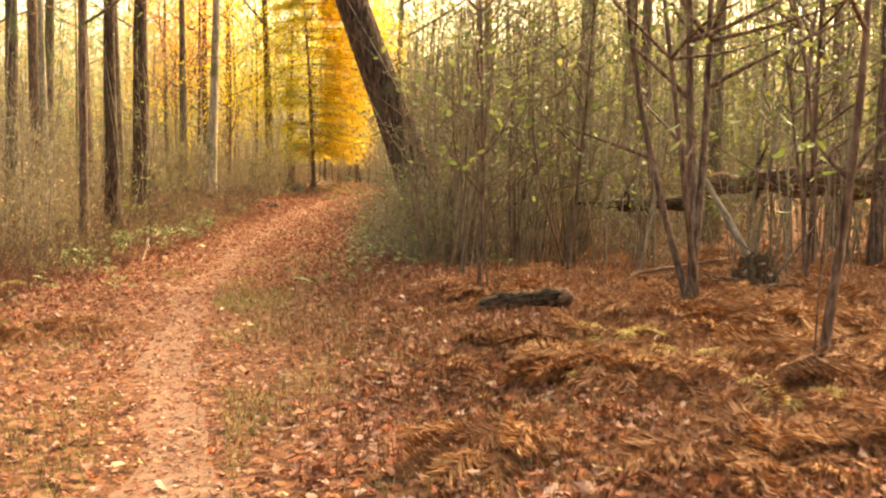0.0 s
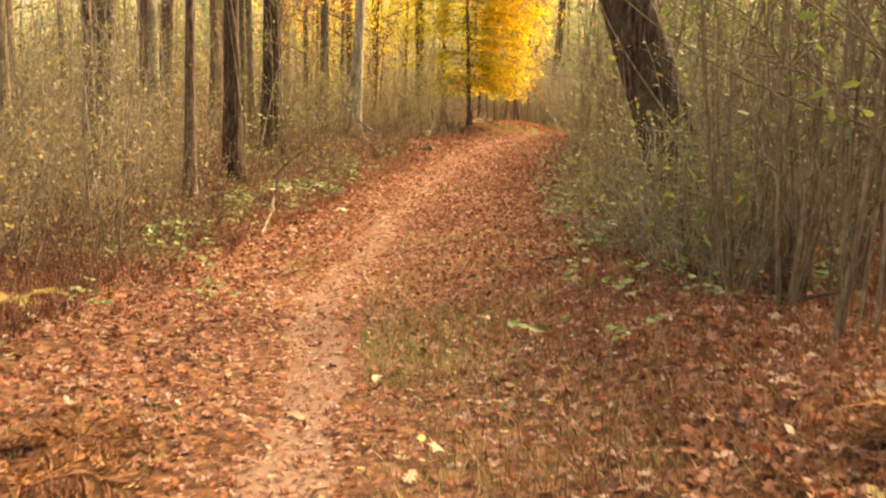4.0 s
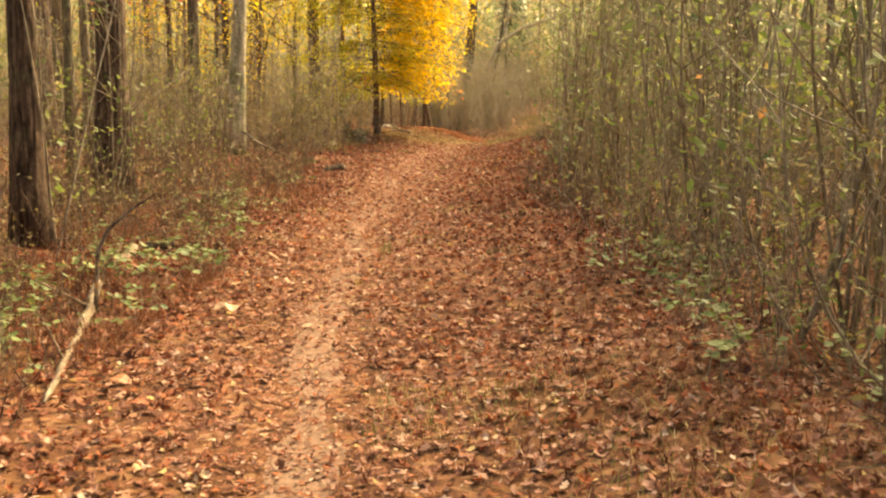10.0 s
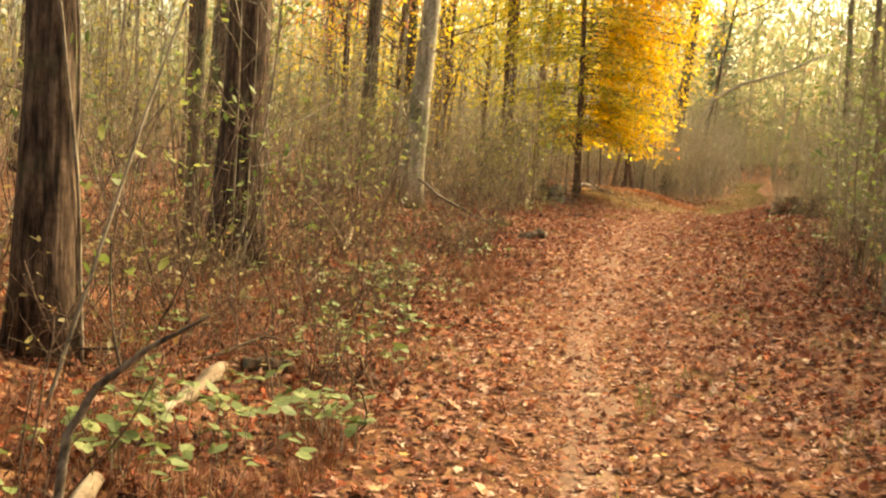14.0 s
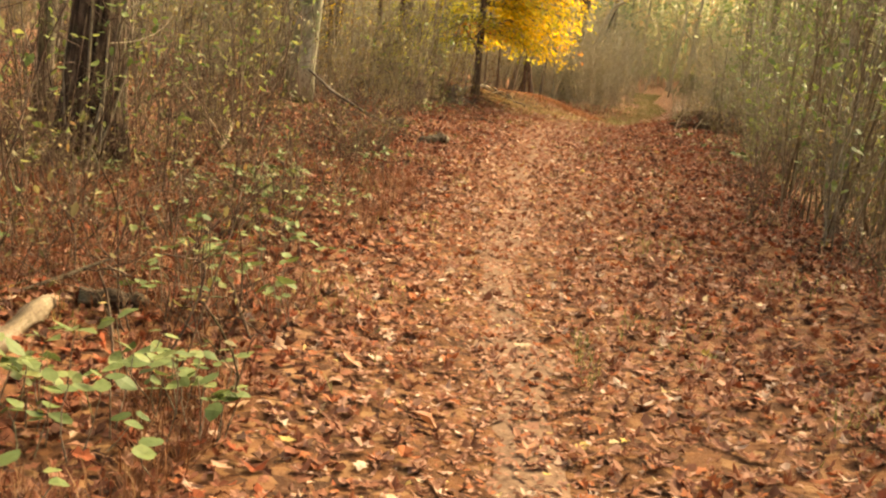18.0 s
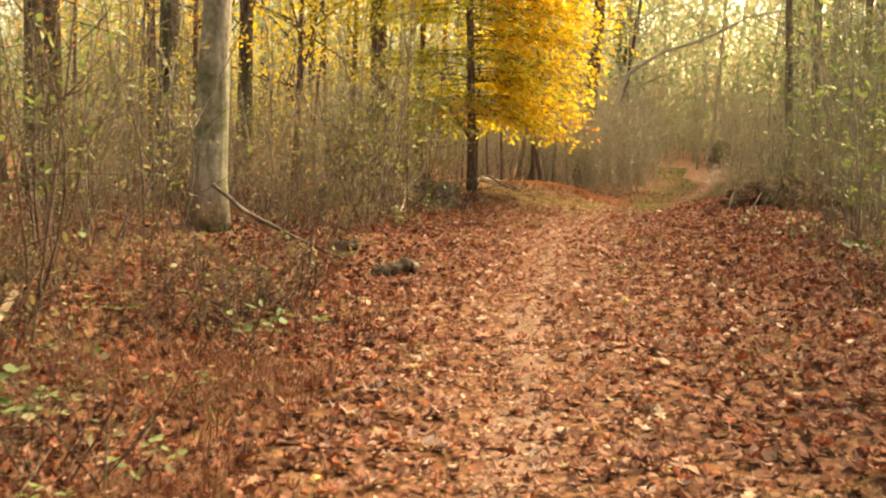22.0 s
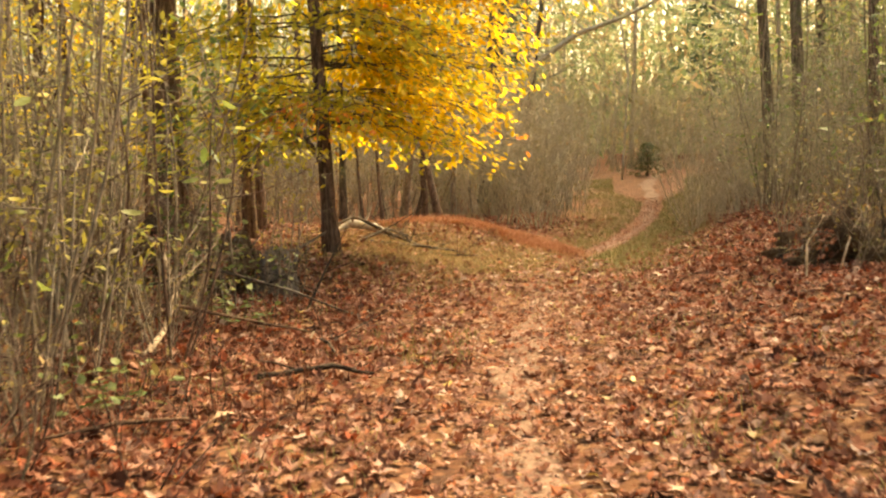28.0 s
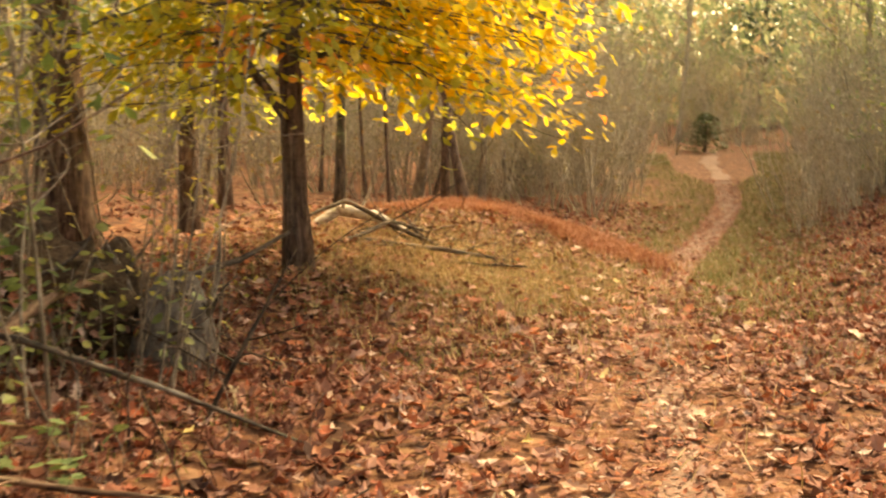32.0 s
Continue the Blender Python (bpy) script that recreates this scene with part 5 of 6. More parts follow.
r2 = np.random.default_rng(31)
ferns([(x, y) for x, y in ((r2.uniform(0.1, 2.9), r2.uniform(4.2, 9.2)) for _ in range(56)) if not (x < 1.1 and 7.0 < y < 8.3)] + [(r2.uniform(0.4, 6.0), r2.uniform(9.2, 15.0)) for _ in range(56)] + [(0.5, 8.6)] + [(r2.uniform(-4.2, -3.1), r2.uniform(5.0, 9.5)) for _ in range(11)], M_FERN, "collapsed rust-brown dead fern", "dead ferns", r2, (0.45, 0.78))
ferns([(1.25, 6.3), (1.55, 5.3), (0.75, 5.9), (0.95, 6.9), (-5.1, 12.4), (-5.2, 12.3)], M_FERN_PALE, "bleached straw-yellow fern standing among brown ones", "dead ferns", r2, (0.32, 0.5))

PLANT = []
for k in range(7):
    rr = np.random.default_rng(500 + k)
    sts, lv = [], Shape()
    for j in range(int(rr.integers(4, 7))):
        st = Shape()
        sts.append(st)
        foot, h = np.append(rr.normal(size=2) * 0.12, 0), 0.10 + 0.2 * rr.random()
        tip = foot + np.append(rr.normal(size=2) * 0.05, h)
        st.tube(bent(foot, tip, 0.02, 4, rr), [0.003, 0.0028, 0.0024, 0.002], 4, 0, False, rr)
        n = int(rr.integers(2, 5))
        turn = rr.random() * 6.28 + np.arange(n) * 6.28 / n + rr.normal(size=n) * 0.3
        size = 0.05 + 0.045 * rr.random(n)
        q = tip + np.stack([np.cos(turn) * size * 0.55, np.sin(turn) * size * 0.55, 0.01 * rr.normal(size=n)], -1)
        scatter(lv, ROUND, q, size, turn, rr.normal(size=n) * 0.25, rr.normal(size=n) * 0.3, 0.25, rr)
    PLANT.append((sts, lv, M_STEM, M_LEAF_PLANT, "ground_plant", "low leafy plant with rounded yellow-green leaves", "plant", "green plants on the leaf floor"))
spots = [(r2.uniform(-6.1, -5.0), r2.uniform(19.6, 22.0)) for _ in range(24)] + [(r2.uniform(-5.9, -5.0), r2.uniform(16.0, 20.0)) for _ in range(20)]
spots += [(r2.uniform(-1.9, -0.2), r2.uniform(13.5, 19.0)) for _ in range(22)] + [(r2.uniform(-6.8, -5.2), r2.uniform(24, 29)) for _ in range(16)] + [(r2.uniform(-7.0, -5.5), r2.uniform(31.5, 40)) for _ in range(16)]
spots += [(r2.uniform(-1.9, -0.6), r2.uniform(28, 38)) for _ in range(16)] + [(r2.uniform(-4.9, -3.9), r2.uniform(8, 15)) for _ in range(12)]
spots = [(x, y) for x, y in spots if not (17.2 < y < 20.6 and abs(x - np.interp(y, [17.5, 20.4], [-4.9, -5.56])) < 0.2)]
spots += [(r2.uniform(-5.7, -4.75), r2.uniform(14.5, 19.5)) for _ in range(34)] + [(r2.uniform(-6.6, -5.1), r2.uniform(21.5, 27)) for _ in range(26)] + [(r2.uniform(-1.5, 0.7), r2.uniform(10.5, 17.5)) for _ in range(40)]
spots += [(r2.uniform(-2.0, -1.1), r2.uniform(16.5, 21.5)) for _ in range(20)]
spots = [(x, y) for x, y in spots if not (16.2 < y < 20.6 and abs(x - np.interp(y, [17.5, 20.4], [-4.9, -5.56])) < 0.24)]


def by_birch(x, y):
    """True near the sunken birch log and the low ground before it."""
    s = np.clip((np.asarray(y) - 20.2) / 2.2, 0, 1)
    return (np.abs(np.asarray(x) - (-5.1 - 0.82 * s)) < 0.34) & (np.asarray(y) > 20.8) & (np.asarray(y) < 22.6)


STALK = plant_kind("stalk", "thin", "stalks", "", 6, M_BARK_BROWN, M_LEAF_DRY, height=0.48, stems=4, spread=0.35, leaf_count=10, leaf=0.05, twigs=2, thick=0.004)
SHOOT = []
for k in range(5):
    rr = np.random.default_rng(540 + k)
    sts, lv = [], Shape()
    for j in range(int(rr.integers(2, 4))):
        st = Shape()
        sts.append(st)
        foot, h = np.append(rr.normal(size=2) * 0.08, 0), 0.35 + 0.4 * rr.random()
        p = bent(foot, foot + np.append(rr.normal(size=2) * 0.12, h), 0.05, 8, rr)
        st.tube(p, np.linspace(0.005, 0.002, 8), 5, 0, False, rr)
        for i in range(2, 8):
            turn = rr.random() * 3.14 + np.array([0.0, 3.14]) + rr.normal(size=2) * 0.3
            size = 0.045 + 0.045 * rr.random(2)
            q = p[i] + np.stack([np.cos(turn) * size * 0.6, np.sin(turn) * size * 0.6, 0.01 * rr.normal(size=2)], -1)
            scatter(lv, ROUND, q, size, turn, -0.35 + rr.normal(size=2) * 0.3, rr.normal(size=2) * 0.4, 0.25, rr)
    SHOOT.append((sts, lv, M_STEM, M_LEAF_SHOOT, "shoot", "thin shoot with paired rounded yellow-green leaves", "plant", "leafy shoots by the trail"))
place_kind(SHOOT, [(-6.1, 39.75), (-5.95, 39.85), (-5.8, 39.8), (-6.25, 39.7), (-5.7, 39.95), (-6.0, 39.6), (-6.2, 38.9), (-5.9, 38.6), (-6.4, 37.8), (-6.2, 36.6)], r2, (0.7, 1.1))
place_kind(SHOOT, [(-5.57, 20.78), (-5.61, 20.97), (-5.7, 20.7), (-5.54, 20.55), (-6.1, 21.85), (-6.28, 22.26), (-6.3, 22.0), (-5.4, 21.2)], r2, (0.32, 0.5))
place_kind(PLANT, [(-5.59, 20.6), (-5.57, 21.12), (-5.25, 21.62), (-5.1, 21.75), (-5.16, 22.95), (-5.5, 21.42), (-5.32, 21.15), (-5.17, 21.23), (-5.1, 21.44), (-5.61, 21.2)], r2, (0.8, 1.1))
place_kind(PLANT, [q for q in spots if not by_birch(*q)], r2, (0.55, 0.95))
merge_kind("stalks", "thin red-brown stalks rising from the leaf floor", "undergrowth", STALK,
           [q for q in ((r2.uniform(-9.5, -5.2), r2.uniform(19.5, 36)) for _ in range(170)) if not by_birch(*q)] + [(r2.uniform(-5.8, -4.8), r2.uniform(9, 20)) for _ in range(80)] + [(r2.uniform(-6.8, -5.4), r2.uniform(34, 41)) for _ in range(26)] + band(160, 12, 44, lambda y: right_edge(y) - 0.5, 1.6, 1, r2), r2, (0.4, 1.0))


def grass(name, label, mat, spots_n, place, r, length=(0.08, 0.22), kind="grass"):
    x, y = place(spots_n)
    z = ground_z(x, y)
    n = len(x)
    blade = (np.array([(0, -0.5, 0), (0, 0.5, 0), (0.45, 0.35, 0), (0.45, -0.35, 0), (1, 0, 0)], float), np.array([(0, 1, 2), (0, 2, 3), (3, 2, 4)]))
    v = np.repeat(blade[0][None], n, 0)
    ln = r.uniform(*length, n)
    v[..., 0] *= ln[:, None]
    v[..., 1] *= 0.006
    up = r.uniform(0.5, 1.45, n)
    a = r.random(n) * 6.28
    bend = v[..., 0] * np.sin(up)[:, None] - 0.9 * v[..., 0] ** 2 * 2
    hx = v[..., 0] * np.cos(up)[:, None]
    out = np.stack([hx * np.cos(a)[:, None] - v[..., 1] * np.sin(a)[:, None] + x[:, None], hx * np.sin(a)[:, None] + v[..., 1] * np.cos(a)[:, None] + y[:, None], bend + z[:, None]], -1)
    f = (blade[1][None] + (np.arange(n) * 5)[:, None, None]).reshape(-1, 3)
    ob = new(name, tri_mesh(name, out.reshape(-1, 3), f, mat, False))
    tagged(ob, label, kind, kind="stuff")


def verge(n):
    y = r2.uniform(3, 40, n)
    side = np.where(r2.random(n) < 0.65, 1, -1)
    x = trail_x(y) + side * (0.3 + np.abs(r2.normal(size=n)) * 0.6)
    patchy = np.sin(1.7 * x + 0.9 * y) + np.sin(0.8 * y - 2.1 * x) + np.interp(y, [0, 11, 16], [0.5, 0.0, -1.3]) > 0.35
    return x[patchy], y[patchy]


grass("grass", "short faded grass poking through the fallen leaves", M_GRASS_GREEN, 42000, verge, r2, (0.04, 0.13))


def bank(n):
    return -4.4 + r2.normal(size=n) * 0.75, 44.2 + r2.normal(size=n) * 1.5


def fern_floor(n):
    x, y = 2.7 + r2.normal(size=n) * 2.4, 9.6 + r2.normal(size=n) * 4.0
    u = x - trail_x(y)
    keep = (u > 1.0 + 0.35 * np.sin(1.9 * y) + 0.3 * r2.normal(size=n)) & (y > 2.5)
    return x[keep], y[keep]


def right_bank(n):
    y = 3 + 15 * r2.random(n) ** 1.4
    x = trail_x(y) + 0.3 + np.abs(r2.normal(size=n)) * 1.1
    tuft = np.sin(2.3 * x + 1.1 * y) + np.sin(1.7 * y - 2.9 * x) + r2.normal(size=n) * 0.5 > -0.2
    return x[tuft], y[tuft]


grass("grass", "olive and straw grass thick on the low bank by the ferns", M_GRASS, 9000, right_bank, r2, (0.04, 0.12))
grass("grass", "faded green grass on the low bank by the ferns", M_GRASS_GREEN, 11000, right_bank, r2, (0.04, 0.14))
grass("dead_bracken", "matted rust-brown bracken litter among the ferns", M_FERN, 115000, fern_floor, r2, (0.08, 0.34), "bracken")


def wood_floor(n):
    x, y = r2.uniform(-10.5, -5.0, n), r2.uniform(14, 41, n)
    thin = np.sin(1.1 * x + 0.7 * y) + np.sin(1.9 * y - 1.4 * x) + r2.normal(size=n) * 0.6 > 0.3
    return x[thin], y[thin]


grass("dead_bracken", "scattered red-brown withered herbs on the wood floor", M_HERB_RED, 42000, wood_floor, r2, (0.06, 0.24), "bracken")


def near_floor(n):
    x, y = r2.uniform(-7.2, -4.9, n), r2.uniform(17.5, 28.5, n)
    thin = (x < trail_x(y) - 0.9) & ~by_birch(x, y) & (np.sin(2.1 * x + 0.9 * y) + np.sin(2.6 * y - 1.8 * x) + r2.normal(size=n) * 0.6 > 0.1)
    return x[thin], y[thin]


grass("dead_bracken", "dark red-brown withered herbs thick by the vine-hung trees", M_HERB_RED, 46000, near_floor, r2, (0.07, 0.26), "bracken")


def left_fringe(n):
    y = r2.uniform(7, 21, n)
    x = left_edge(y) + 0.9 - 2.4 * r2.random(n)
    clump = (np.sin(2.9 * x + 1.3 * y) + np.sin(2.2 * y - 1.7 * x) + r2.normal(size=n) * 0.5 > 0.2) & ~((y > 17) & (x > -5.75))
    return x[clump], y[clump]


grass("dead_bracken", "tall rust-brown withered bracken at the edge of the brush", M_HERB_RED, 46000, left_fringe, r2, (0.12, 0.42), "bracken")


def late_floor(n):
    y = r2.uniform(22, 42, n)
    x = trail_x(y) + np.where(r2.random(n) < 0.5, 1, -1) * (0.5 + 2.6 * r2.random(n))
    tuft = np.sin(3.3 * x + 2.1 * y) + np.sin(2.7 * y - 3.9 * x) + r2.normal(size=n) * 0.4 > 0.9
    return x[tuft], y[tuft]


grass("grass", "thin wisps of faded grass between the fallen leaves", M_GRASS_GREEN, 30000, late_floor, r2, (0.05, 0.14))
grass("grass", "straw-coloured dry grass on the low bank", M_GRASS, 15000, bank, r2, (0.10, 0.26))


grass("grass", "faded olive grass thin on the low bank", M_GRASS_GREEN, 9000, bank, r2, (0.06, 0.2))


def far_verge(n):
    y = r2.uniform(42, 62, n)
    x = trail_x(y) + np.where(r2.random(n) < 0.6, 1, -1) * (np.interp(y, [42, 46, 55, 57, 62], [0.3, 0.2, 0.22, 0.8, 1.0]) + np.abs(r2.normal(size=n)) * 0.7)
    return x, y


grass("grass", "rough brownish grass beside the far trail", M_GRASS_GREEN, 34000, far_verge, r2, (0.06, 0.18))


def rust(n):
    t = r2.random(n)
    k = [0, 0.25, 0.5, 0.75, 1]
    x = np.interp(t, k, [-5.4, -4.7, -3.8, -3.1, -2.7]) + r2.normal(size=n) * 0.13
    y = np.interp(t, k, [46.6, 47.4, 47.6, 46.6, 45.2]) + np.abs(r2.normal(size=n)) * 0.75
    return x, y


grass("dead_bracken", "low russet band of dead bracken along the bank", M_RUSSET, 42000, rust, r2, (0.16, 0.36), "bracken")


# ---- crooked young trees at the start of the walk ----


def crooked(x, y, stems, label, seed, mat=M_BARK_BROWN, bow=0.34, reach=0.6):
    """A clump of bent stems; each stem is (lean x, lean y, height, radius)."""
    r = np.random.default_rng(seed)
    thing = new("young_tree")
    thing.location = on(x, y, -0.05)
    lv = Shape()
    for lx, ly, h, rad in stems:
        sh = Shape()
        p = bent((r.normal() * 0.05, r.normal() * 0.05, 0), (lx, ly, h), bow, 12, r)
        sh.tube(p, np.linspace(rad * 0.75, rad * 0.2, 12), 7, 0.12, False, r)
        for j in range(11):
            i = int(r.integers(3, 11))
            b1 = p[i] + np.append(r.normal(size=2) * reach, 0.2 + reach * r.random())
            tw = bent(p[i], b1, 0.09, 6, r)
            sh.tube(tw, np.linspace(rad * 0.4, 0.003, 6), 5, 0, False, r)
            sh.weld(i * 7, sh.n - 30)
            q = tw[r.integers(2, 6, 5)] + r.normal(size=(5, 3)) * 0.08
            scatter(lv, OVAL, q, 0.055 + 0.05 * r.random(5), r.random(5) * 6.28, r.normal(size=5) * 0.5, r.normal(size=5) * 0.5, 0.3, r)
        part("stem", sh.mesh("stem", mat), thing)
    part("foliage", lv.mesh("foliage", M_LEAF_GREEN, False), thing)
    tagged(thing, label, "young tree")


crooked(1.66, 8.3, [(-0.6, 0.1, 4.3, 0.04), (-0.2, 0.1, 4.6, 0.055), (0.12, 0.3, 3.8, 0.05), (-0.45, -0.1, 4.0, 0.034)], "clump of crooked dark stems standing among the dead ferns", 1, bow=0.2)
crooked(1.74, 5.6, [(0.16, 0.1, 3.8, 0.038), (0.4, 0.2, 3.0, 0.008)], "bent young tree at the edge of the ferns", 2, bow=0.14)
crooked(0.06, 10.8, [(0.0, 0.1, 3.6, 0.015), (0.08, 0.0, 3.9, 0.02), (0.15, 0.1, 3.7, 0.013), (0.2, -0.1, 3.4, 0.016), (-0.1, 0.15, 3.0, 0.012), (0.3, 0.1, 3.5, 0.014)], "close clump of upright brown stems beside the ferns", 3, M_POLE, bow=0.12)
crooked(1.25, 13.6, [(-0.3, 0.1, 4.2, 0.02), (-0.1, 0.0, 4.4, 0.024), (0.1, 0.1, 4.0, 0.018), (0.3, -0.1, 4.2, 0.02), (0.55, 0.1, 3.8, 0.016), (0.0, 0.2, 3.9, 0.015), (-0.45, -0.1, 3.7, 0.014)], "close clump of upright brown stems beside the ferns", 13, M_POLE, bow=0.14)
crooked(0.55, 12.3, [(-0.15, 0.1, 3.2, 0.016), (0.1, 0.0, 3.0, 0.014), (0.2, 0.1, 3.4, 0.018)], "slim dark young tree with a few leaves", 14, bow=0.16)
crooked(0.22, 8.9, [(-0.1, 0.1, 3.0, 0.026), (0.1, 0.1, 2.4, 0.009)], "slim dark stems rising behind the short log", 15, bow=0.14)
crooked(2.9, 9.6, [(-0.9, 0.2, 4.0, 0.03), (0.6, 0.3, 4.4, 0.03)], "forked young tree arching over the ferns", 4)
crooked(1.1, 11.6, [(0.3, 0.2, 4.4, 0.03), (-0.2, 0.2, 3.6, 0.02)], "slim dark young tree with a few leaves", 5)
crooked(3.4, 11.2, [(0.2, 0.2, 4.6, 0.045), (-0.7, 0.0, 4.2, 0.025)], "stout young tree before the fallen trunk", 6)
crooked(-5.85, 39.2, [(-0.3, 0.1, 2.4, 0.012), (0.2, 0.2, 2.0, 0.010), (0.0, -0.2, 1.7, 0.008)], "leafy shoots in front of the uprooted stump", 7, M_STEM, 0.2, 0.22)
crooked(-6.3, 39.4, [(-0.2, 0.3, 2.6, 0.012), (0.3, 0.0, 2.1, 0.010), (0.1, 0.2, 1.6, 0.008)], "leafy shoots in front of the uprooted stump", 8, M_STEM, 0.2, 0.22)
crooked(-1.0, 18.3, [(0.1, 0.1, 3.2, 0.022), (0.35, -0.1, 2.6, 0.014), (-0.2, 0.2, 2.2, 0.012)], "bent young tree with large green leaves at the trail side", 10, M_STEM)
crooked(-7.15, 25.9, [(0.25, 0.1, 4.2, 0.02), (-0.2, 0.2, 4.0, 0.016), (0.1, -0.2, 3.6, 0.012)], "thin stems crowding against the dark furrowed tree", 9, M_STEM)


def evergreen(x, y, h, w, label, seed, needles=M_EVERGREEN, dense=1500):
    """A dark conifer: short trunk, tiers of drooping needle sprays."""
    r = np.random.default_rng(seed)
    thing = new("evergreen")
    thing.location = on(x, y, -0.05)
    part("trunk", Shape().tube([(0, 0, 0), (0.02, 0, h * 0.5), (0, 0, h)], [0.03 + 0.012 * h, 0.02 + 0.006 * h, 0.01], 8, 0.1, True, r).mesh("trunk", M_BARK_BROWN), thing)
    sh = Shape()
    n = int(dense * h)
    q = r.random(n) ** 0.8
    a = r.random(n) * 6.28
    d = w * (1.02 - q) ** (0.5 if h < 2 else 0.85) * r.random(n) ** 0.5 * (0.75 + 0.3 * np.sin(a * 3 + 1) * np.cos(q * 7))
    scatter(sh, SLIM, np.stack([np.cos(a) * d, np.sin(a) * d, 0.04 + q * h - d * 0.1], -1), r.uniform(0.04, 0.1, n) * (1 + 0.45 * h), a + r.normal(size=n) * 0.4, -0.3 + r.normal(size=n) * 0.3, r.normal(size=n) * 0.5, 0.3, r)
    part("crown", sh.mesh("crown", needles, False), thing)
    tagged(thing, label, "tree")


evergreen(1.5, 63.2, 0.95, 0.85, "small dark evergreen bush where the trail bends away", 1)
for k, (x, y, h) in enumerate([(-1.0, 80, 8), (7.2, 80, 9), (-7.5, 84, 9), (11.5, 76, 9)]):
    evergreen(x, y, h, h * 0.36, "tall blue-green pine far behind the thicket, needle colour paled for haze", 20 + k, M_PINE, 450)
# crowns use the haze-paled far leaf colour
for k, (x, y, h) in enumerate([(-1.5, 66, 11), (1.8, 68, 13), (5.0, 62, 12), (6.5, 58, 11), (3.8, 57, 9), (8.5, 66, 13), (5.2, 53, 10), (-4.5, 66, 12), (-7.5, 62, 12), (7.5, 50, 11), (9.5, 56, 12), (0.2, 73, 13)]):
    t = tree((x, y), h, 0.08 + 0.006 * h, (0.02 * math.sin(k * 2.3), 0), M_TWIG if k % 2 else M_BARK_GREY, M_FAR_HAZED, 600 + k, limbs=10, low=0.16, leaves=55, leaf=0.15, label="thin tree behind the bare thicket, leaf colour paled for haze", bow=0.2)


# ---- fallen leaves ----


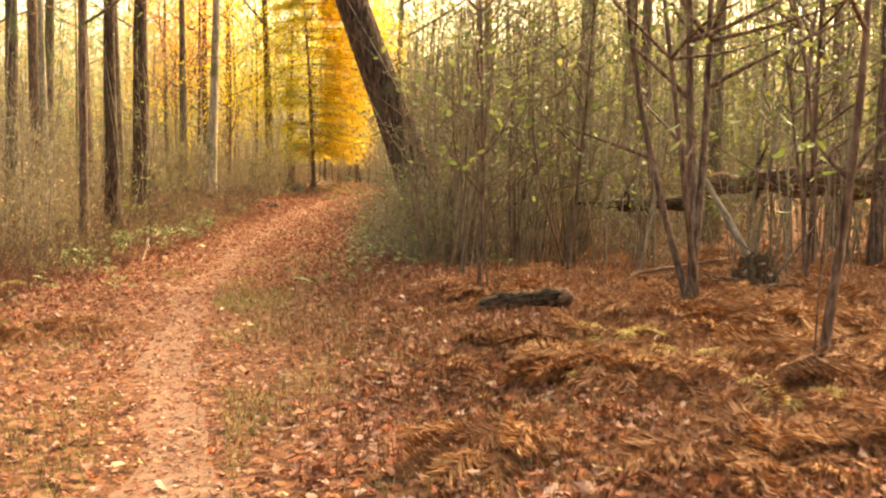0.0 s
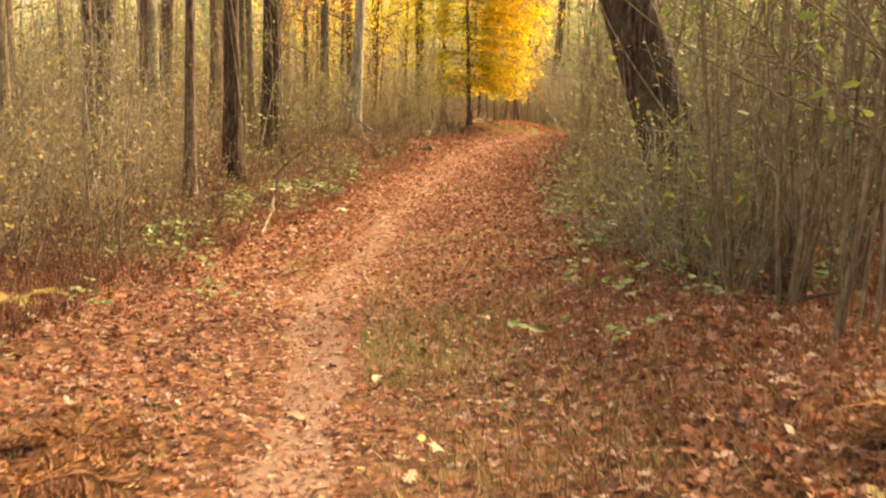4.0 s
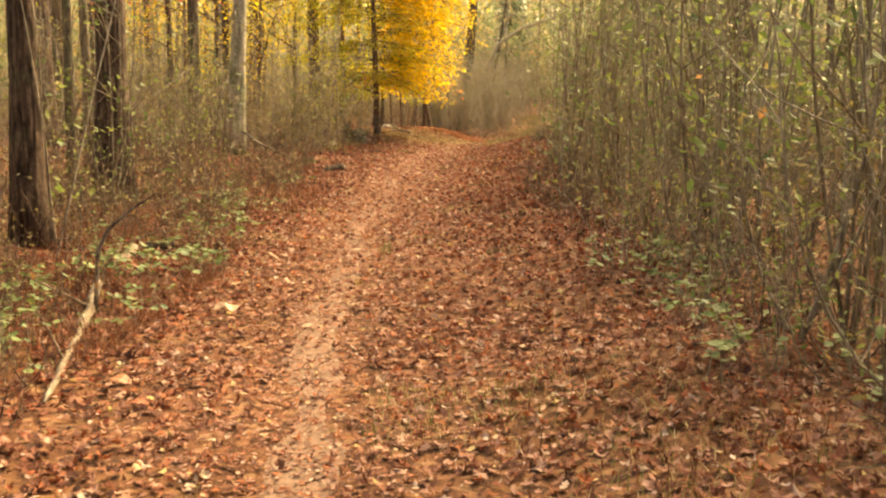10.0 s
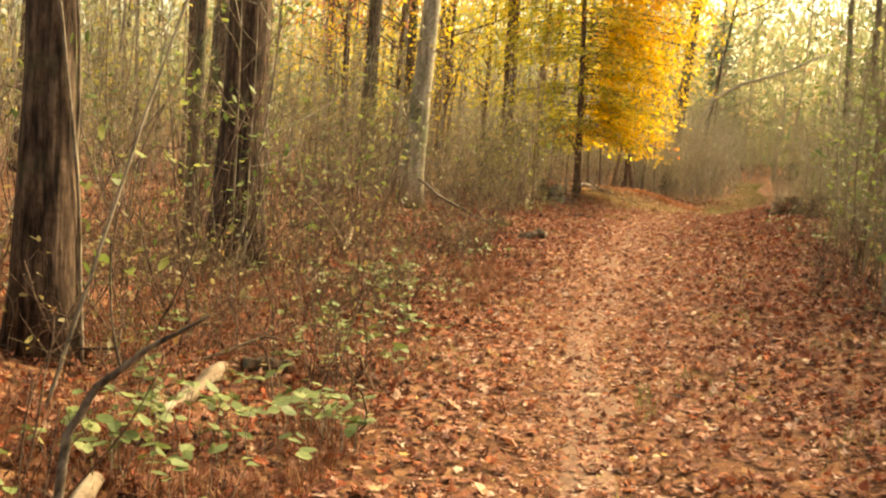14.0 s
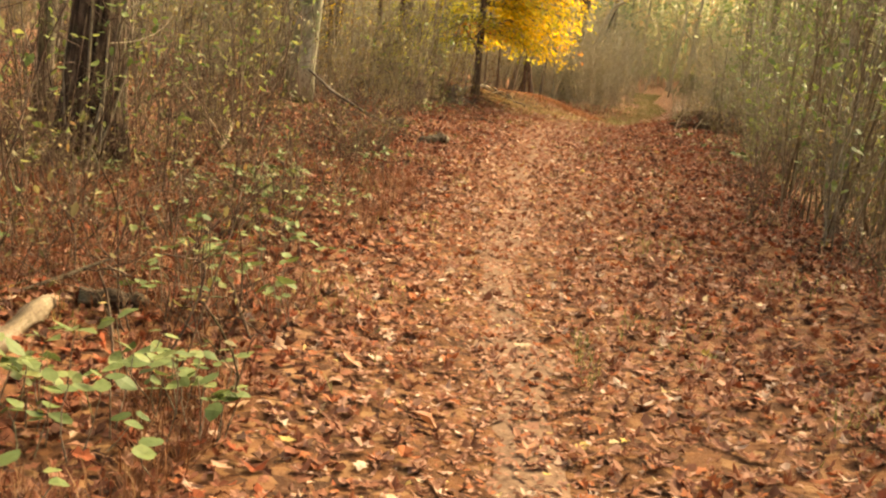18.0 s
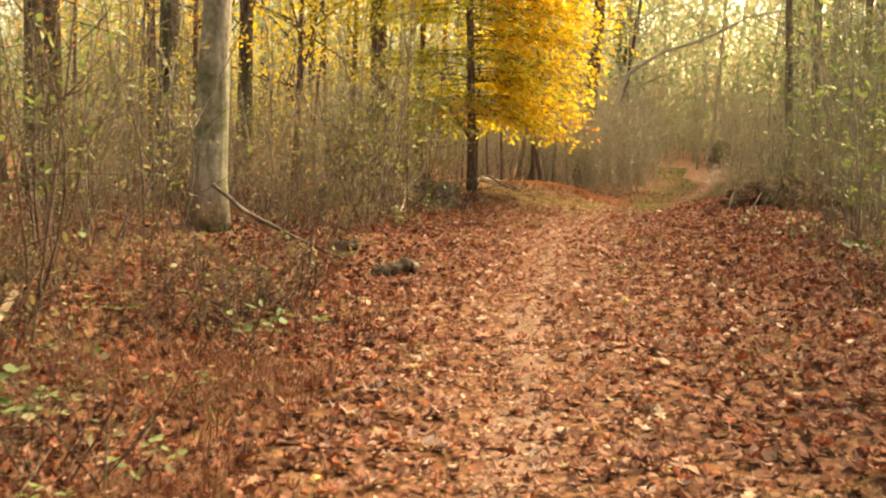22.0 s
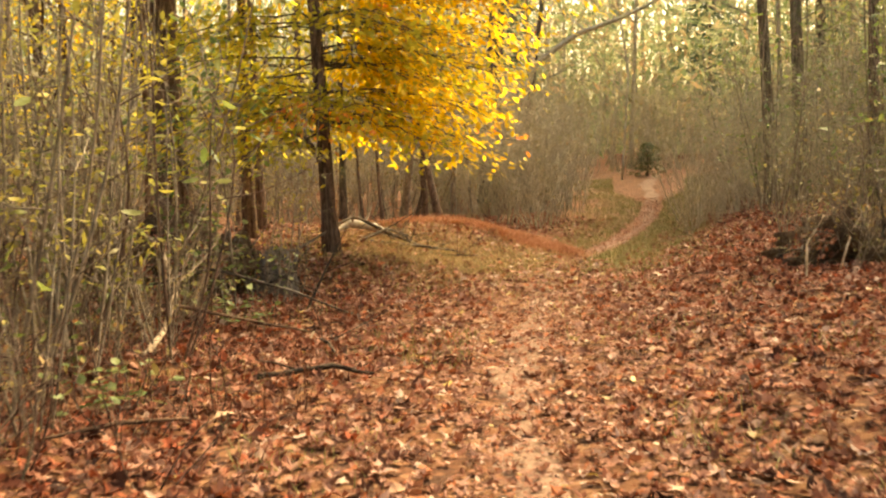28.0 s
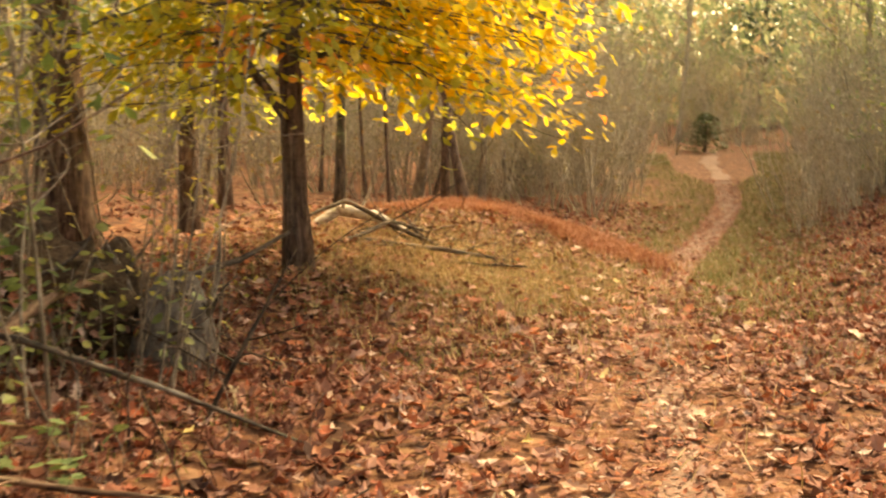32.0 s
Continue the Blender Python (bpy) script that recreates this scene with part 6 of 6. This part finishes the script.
def litter():
    r = np.random.default_rng(61)
    n = 265000
    x, y = np.concatenate([r.uniform(-12, 6, 80000), 0 * np.zeros(n - 80000)]), r.uniform(2.5, 52, n)
    wide = r.uniform(-3.0, 2.8, n)
    x[80000:] = trail_x(y[80000:]) + wide[80000:]
    u = x - trail_x(y)
    bare = np.interp(y, [0, 10, 18, 30, 37, 44], [0.12, 0.22, 0.34, 0.42, 0.36, 0.1])
    keep = np.where(np.abs(u) < 0.6, bare + (1 - bare) * ease(0.1, 0.6, np.abs(u)), 1.0)
    keep = keep * np.where(u > 0.2, np.interp(y, [3, 9, 14, 18], [0.75, 0.75, 0.9, 1]), np.interp(y, [3, 9, 14], [0.75, 0.85, 1])) * np.interp(y, [42, 47, 52], [1, 0.55, 0.3])
    patch = 0.8 + 0.2 * (np.sin(1.3 * x + 2.1 * y) * np.sin(1.9 * x - 0.8 * y))
    keep = keep * np.where((y > 43) & (np.abs(u) < 0.55), 0.25, 1.0)
    ok = r.random(n) < keep * patch
    x, y, u = x[ok], y[ok], u[ok]
    n = len(x)
    loose = ease(0.5, 1.6, np.abs(u))
    z = ground_z(x, y) + 0.008 + (0.012 + 0.018 * loose) * r.random(n) ** 1.5
    p = np.stack([x, y, z], -1)
    kind = r.random(n)
    red = r.random(n) < ease(np.interp(y, [10, 17], [0.7, 0.45]), np.interp(y, [10, 17, 30, 36], [2.0, 1.4, 1.4, 2.0]), -u) * np.interp(y, [10, 20, 33, 38], [0.4, 0.9, 0.9, 0.5]) + ease(0.6, 2.0, u) * np.interp(y, [9, 16, 26, 44], [0.05, 0.2, 0.6, 0.45]) + np.interp(y, [18, 28], [0.0, 0.3]) * ease(0.35, 0.8, np.abs(u))
    big = np.interp(y, [3, 14, 22, 32], [0.62, 0.7, 0.8, 0.9])
    sh, dark = Shape(), Shape()
    for target, group in ((sh, ~red), (dark, red)):
        for lo, hi, tpl, s0, s1 in ((0, 0.25, LOBED, 0.06, 0.12), (0.25, 0.42, OAK, 0.06, 0.13), (0.42, 0.52, MAPLE, 0.06, 0.11), (0.52, 0.76, OVAL, 0.03, 0.08), (0.76, 1, SLIM, 0.025, 0.07)):
            q = (kind >= lo) & (kind < hi) & group
            m = int(q.sum())
            tilt = 0.08 + (0.3 + 0.35 * loose[q]) * r.random(m) ** 1.6
            scatter(target, tpl, p[q], r.uniform(s0, s1, m) * big[q], r.random(m) * 6.28, r.normal(size=m) * tilt, r.normal(size=m) * tilt, 0.9, r)
    ob = new("leaf_litter", dark.mesh("leaf_litter", M_LITTER_RED, False))
    tagged(ob, "loose russet fallen leaves under the trees beside the trail", "fallen leaves", kind="stuff")
    m = 12000
    fx, fy = r.uniform(-0.8, 4.6, m), r.uniform(3, 14, m)
    scatter(sh, LOBED, np.stack([fx, fy, ground_z(fx, fy) + 0.012 + 0.03 * r.random(m)], -1), r.uniform(0.05, 0.1, m), r.random(m) * 6.28, r.normal(size=m) * 0.3, r.normal(size=m) * 0.35, 0.6, r)
    m = 3500
    fx, fy = r.uniform(-6.6, -2.6, m), r.uniform(40.5, 48.5, m)
    scatter(sh, LOBED, np.stack([fx, fy, ground_z(fx, fy) + 0.02 + 0.05 * r.random(m)], -1), r.uniform(0.05, 0.11, m), r.random(m) * 6.28, r.normal(size=m) * 0.3, r.normal(size=m) * 0.35, 0.6, r)
    for q, u, tilt in CAUGHT:
        scatter(sh, LOBED, q, 0.04 + 0.05 * r.random(len(q)), u, tilt, r.normal(size=len(q)) * 0.5, 0.6, r)
    m = 44000
    fy = r.uniform(2.5, 56, m)
    fx = trail_x(fy) + r.normal(size=m) * 0.26
    scatter(sh, OVAL, np.stack([fx, fy, ground_z(fx, fy) + 0.018 + 0.008 * r.random(m)], -1), r.uniform(0.012, 0.045, m), r.random(m) * 6.28, r.normal(size=m) * 0.2, r.normal(size=m) * 0.2, 0.5, r)
    ob = new("leaf_litter", sh.mesh("leaf_litter", M_LITTER, False))
    tagged(ob, "thick carpet of fallen orange-brown leaves", "fallen leaves", kind="stuff")
    # the larger leaves nearest the trail, one by one
    protos = []
    for k in range(8):
        s = Shape()
        scatter(s, (LOBED, OAK, MAPLE, OAK, MAPLE, ROUND, ROUND, OVAL)[k], np.zeros((1, 3)), np.array([0.12]), np.zeros(1), np.zeros(1), np.zeros(1), 0.6, r)
        protos.append(s.mesh("leaf", M_BIGLEAF, False))
    for dx, dy, turn in ((0, 0, 20), (0.09, -0.12, 100)):
        leaf = new("leaf", protos[6])
        leaf.matrix_basis = pose(*on(-4.56 + dx, 19.97 + dy, 0.045), 12, -8, turn) @ Matrix.Scale(1.15, 4)
        leaf.parent = ground
    for k in range(190):
        yy = r.uniform(4, 42)
        xx = float(trail_x(yy)) + r.normal() * 1.0
        leaf = new("leaf", protos[k % 8])
        leaf.matrix_basis = pose(*on(xx, yy, 0.035), r.normal() * 14, r.normal() * 14, r.random() * 360) @ Matrix.Scale(r.uniform(0.55, 1.0), 4)
        leaf.parent = ground


litter()
